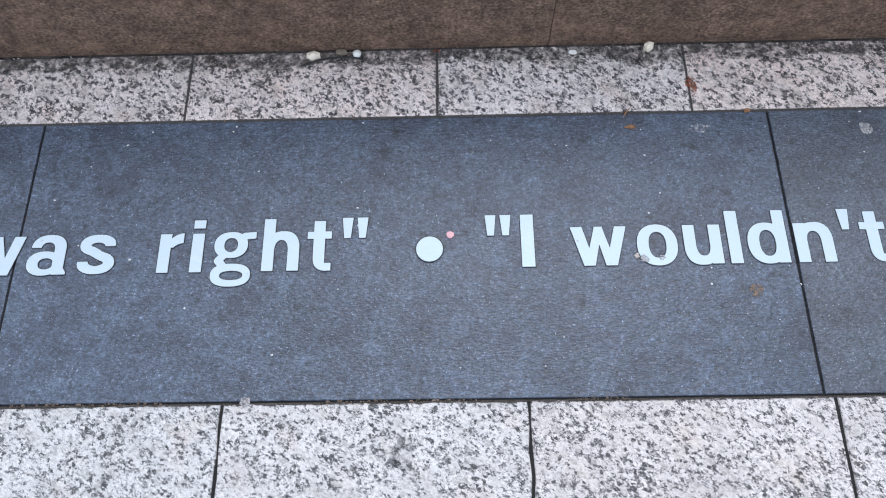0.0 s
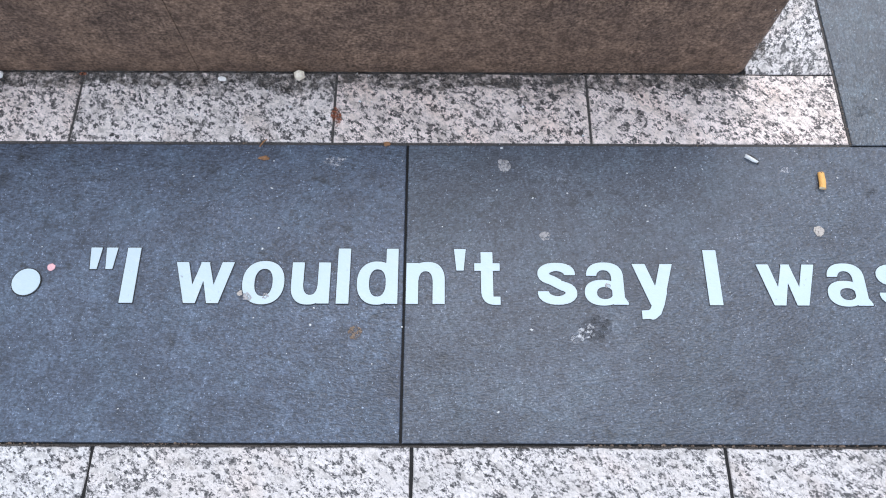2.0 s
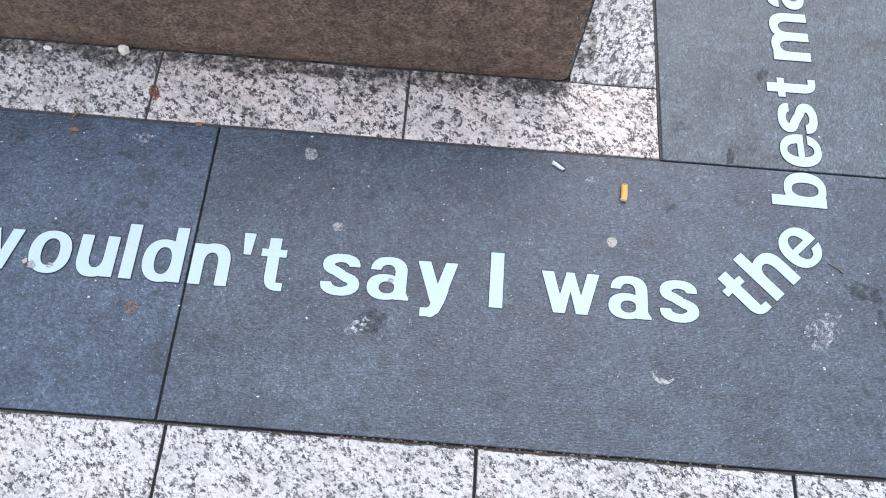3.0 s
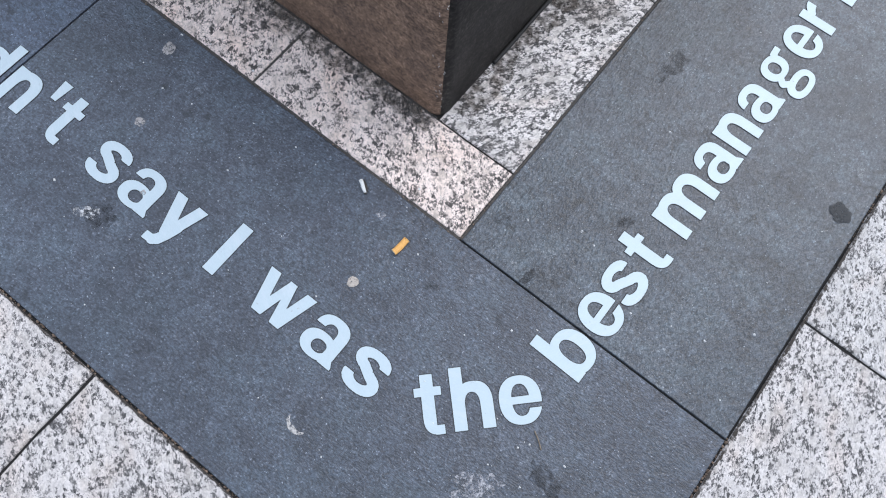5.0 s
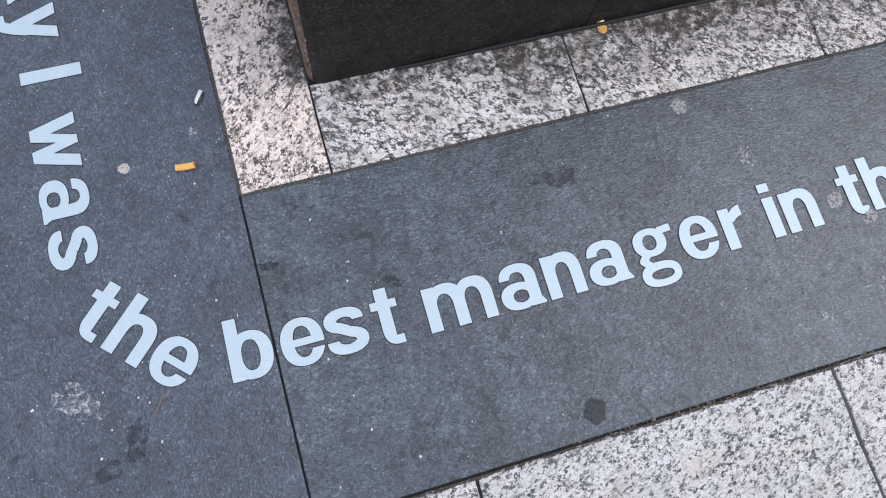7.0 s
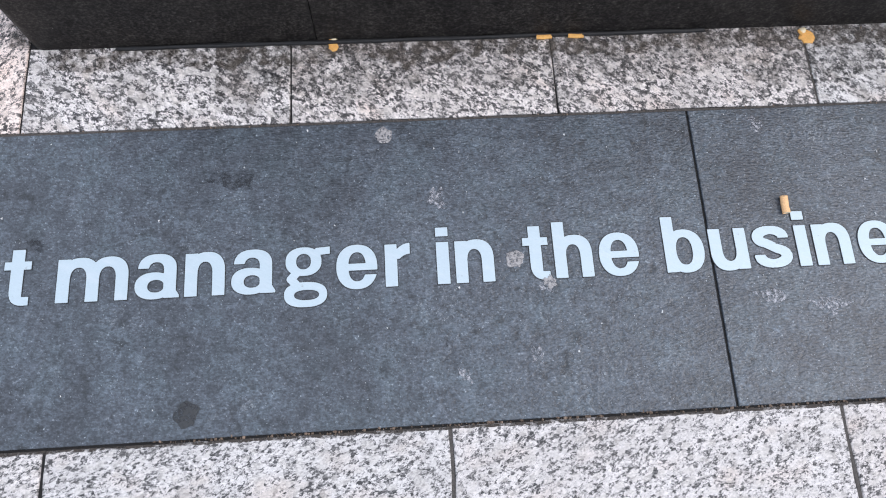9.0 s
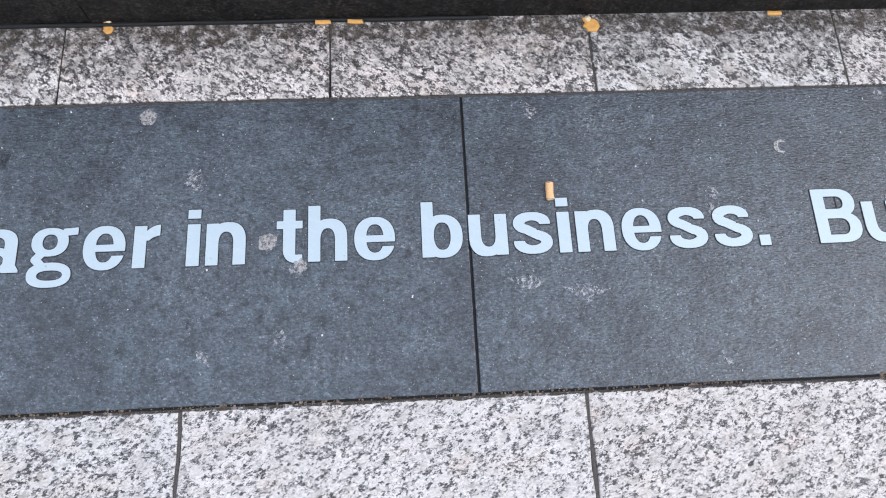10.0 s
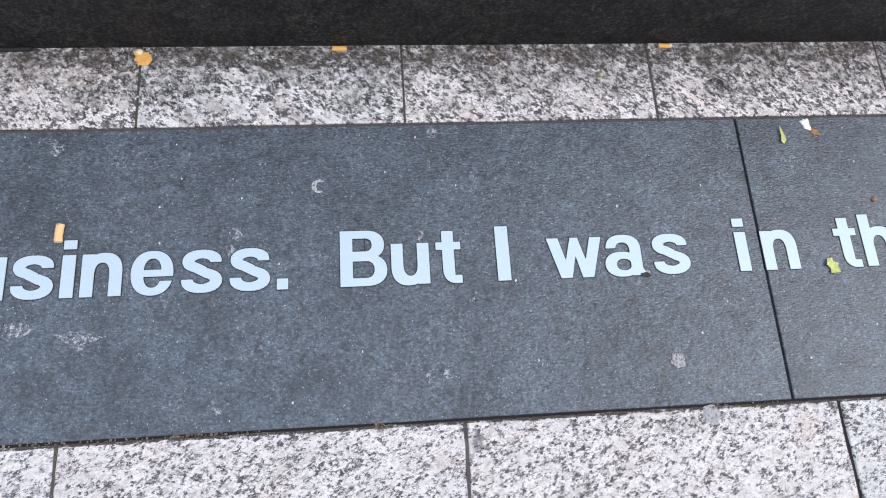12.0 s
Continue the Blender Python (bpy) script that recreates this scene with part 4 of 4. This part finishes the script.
def foot_film(name, x0, y0, x1, y1, wide, seed, mat=None, label="ragged brown film of dirt and painted shade along the plinth foot", step=0.02):
    """A ragged film on the paving along a straight line: dirt, with shade put in by the plinth."""
    bm = bmesh.new()
    long = math.hypot(x1 - x0, y1 - y0)
    n = round(long / step)
    dx, dy = (x1 - x0) / long, (y1 - y0) / long
    rows = []
    for i in range(n + 1):
        w = wide * (1 + 0.8 * noise.noise(Vector((i * 0.13, seed, 0))) + 0.45 * noise.noise(Vector((i * 0.6, seed, 2))))
        px, py = x0 + dx * long * i / n, y0 + dy * long * i / n
        rows.append([bm.verts.new((px + dy * w * f, py - dx * w * f, 0.001 + 0.0000625 * (seed % 7))) for f in (0.0, 0.5, 1.0)])
    for a, b in zip(rows, rows[1:]):
        for k in range(2):
            bm.faces.new((a[k], a[k + 1], b[k + 1], b[k]))
    ob = link_mesh(name, bm, mat or M_FILM)
    tagged(ob, label, "dirt", kind="stuff")


# along the plinth: dirt, and the shade at its foot drawn as film
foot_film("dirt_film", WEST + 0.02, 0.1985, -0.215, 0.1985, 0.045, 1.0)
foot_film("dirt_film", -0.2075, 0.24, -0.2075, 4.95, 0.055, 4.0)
foot_film("grime_film", WEST + 0.02, 0.1983, -0.22, 0.1983, 0.055, 12.0, M_GRIME_SHADE, "thin grey film of grime and painted shade over the border pavers")
foot_film("grime_film", -0.2073, 0.62, -0.2073, 4.95, 0.125, 15.0, M_GRIME_SHADE, "thin grey film of grime and painted shade over the border pavers")
foot_film("joint_film", WEST + 0.02, -0.6835, 0.68, -0.6835, 0.0045, 7.0, M_EDGE, "dark ragged dirt along the outer joint", 0.005)
foot_film("joint_film", 0.6835, -0.66, 0.6835, NORTH - 0.02, 0.006, 9.0, M_EDGE, "dark ragged dirt along the outer joint", 0.005)


def crumbs(name, runs, seed, mat, label, many, spread, size):
    """Small crumbs scattered along straight runs."""
    rnd = random.Random(seed)
    vs, fs = [], []
    for x0, y0, x1, y1 in runs:
        for k in range(int(many * math.hypot(x1 - x0, y1 - y0))):
            f = rnd.random()
            if noise.noise(Vector((f * 14, seed, x0))) < -0.05:
                continue
            x, y = x0 + (x1 - x0) * f + rnd.gauss(0, spread), y0 + (y1 - y0) * f + rnd.gauss(0, spread)
            r = size * (0.35 + rnd.random() ** 2)
            t, base = rnd.uniform(0, 6.28), len(vs)
            low = -0.003 if size > 0.0018 else 0.0006
            for i in range(5):
                a = t + i * 1.2566
                vs.append((x + r * rnd.uniform(0.7, 1.7) * math.cos(a), y + r * math.sin(a), low))
            vs.append((x, y, low + r * rnd.uniform(0.9, 1.5)))
            fs += [(base + i, base + (i + 1) % 5, base + 5) for i in range(5)]
    me = bpy.data.meshes.new(name)
    me.from_pydata(vs, [], fs)
    me.materials.append(mat)
    tagged(new(name, me), label, "debris", kind="stuff")


crumbs("joint_debris", ((-3.4, -0.682, 0.68, -0.682), (0.681, -0.6, 0.681, 4.3)), 21, M_CRUMB, "brown crumbs of dirt caught in the outer joint", 170, 0.0022, 0.003)
crumbs("joint_debris", ((-3.4, -0.002, 0.0, -0.002), (0.002, 0.0, 0.002, 4.3)), 22, M_CRUMB, "brown crumbs of dirt caught in the inner joint", 60, 0.0016, 0.0017)
crumbs("foot_debris", ((-3.4, 0.192, -0.22, 0.192), (-0.198, 0.26, -0.198, 4.3)), 23, M_CRUMB, "brown crumbs of dirt at the foot of the plinth", 60, 0.004, 0.0016)
crumbs("pale_debris", ((-3.4, 0.19, -0.22, 0.19), (-0.195, 0.24, -0.195, 4.3), (-0.196, 0.24, -0.196, 0.4)), 24, M_GRIT, "white crumbs at the foot of the plinth", 16, 0.005, 0.0016)

M_FILL = plain("joint_dirt", (0.075, 0.067, 0.062), 0.9, 0.5, 260)
fill_bm = bmesh.new()
for x0, x1, y0, y1 in [(x - 0.003, x + 0.003, 0.002, 0.196) for x in INNER_SOUTH[1:-1]] + [(-0.21, -0.002, y - 0.003, y + 0.003) for y in INNER_EAST[3:-1]] + [(0.684, 1.18, y - 0.004, y + 0.004) for y in OUTER_EAST[2:5]] + [(WEST, 0.0, -0.0045, 0.0025), (0.0, 0.0055, 0.0, NORTH)]:
    along = max(x1 - x0, y1 - y0)
    m = round(along / 0.012)
    side = []
    for i in range(m + 1):
        f = i / m
        z = -0.0026 + 0.0022 * noise.noise(Vector((x0 * 9 + f * 7, y0 * 9, 1)))
        if x1 - x0 > y1 - y0:
            side.append((fill_bm.verts.new((x0 + (x1 - x0) * f, y0, z)), fill_bm.verts.new((x0 + (x1 - x0) * f, y1, z))))
        else:
            side.append((fill_bm.verts.new((x0, y0 + (y1 - y0) * f, z)), fill_bm.verts.new((x1, y0 + (y1 - y0) * f, z))))
    for a, b in zip(side, side[1:]):
        fill_bm.faces.new((a[0], a[1], b[1], b[0]))
tagged(link_mesh("joint_dirt", fill_bm, M_FILL), "grey-brown trodden dirt filling the paver joints", "dirt", kind="stuff")

# ---- scattered grit, last ----
grit_rnd = random.Random(11)
verts, faces = [], []
for k in range(900):
    if k % 2:
        x, y = grit_rnd.uniform(-3.2, 0.66), grit_rnd.uniform(-0.67, 0.19)
    else:
        x, y = grit_rnd.uniform(-0.2, 0.67), grit_rnd.uniform(-0.6, 4.2)
    r = 0.0006 + 0.0026 * grit_rnd.random() ** 5
    base = len(verts)
    turn = grit_rnd.uniform(0, 6.28)
    for i in range(4):
        a = turn + i * math.pi / 2 + grit_rnd.uniform(-0.4, 0.4)
        verts.append((x + r * 1.3 * math.cos(a), y + r * math.sin(a), 0.0008))
    verts.append((x, y, 0.0009 + r * 0.8))
    faces += [(base + i, base + (i + 1) % 4, base + 4) for i in range(4)]
grit = bpy.data.meshes.new("grit")
grit.from_pydata(verts, [], faces)
grit.materials.append(M_GRIT)
tagged(new("grit", grit), "scattered white grit and crumbs on the paving", "grit", kind="stuff")

# ---- from plan units to metres ----
for ob in scene.objects:
    if ob.parent is None and ob.type in {"MESH", "EMPTY"}:
        ob.matrix_basis = Matrix.Scale(UNIT, 4) @ ob.matrix_basis
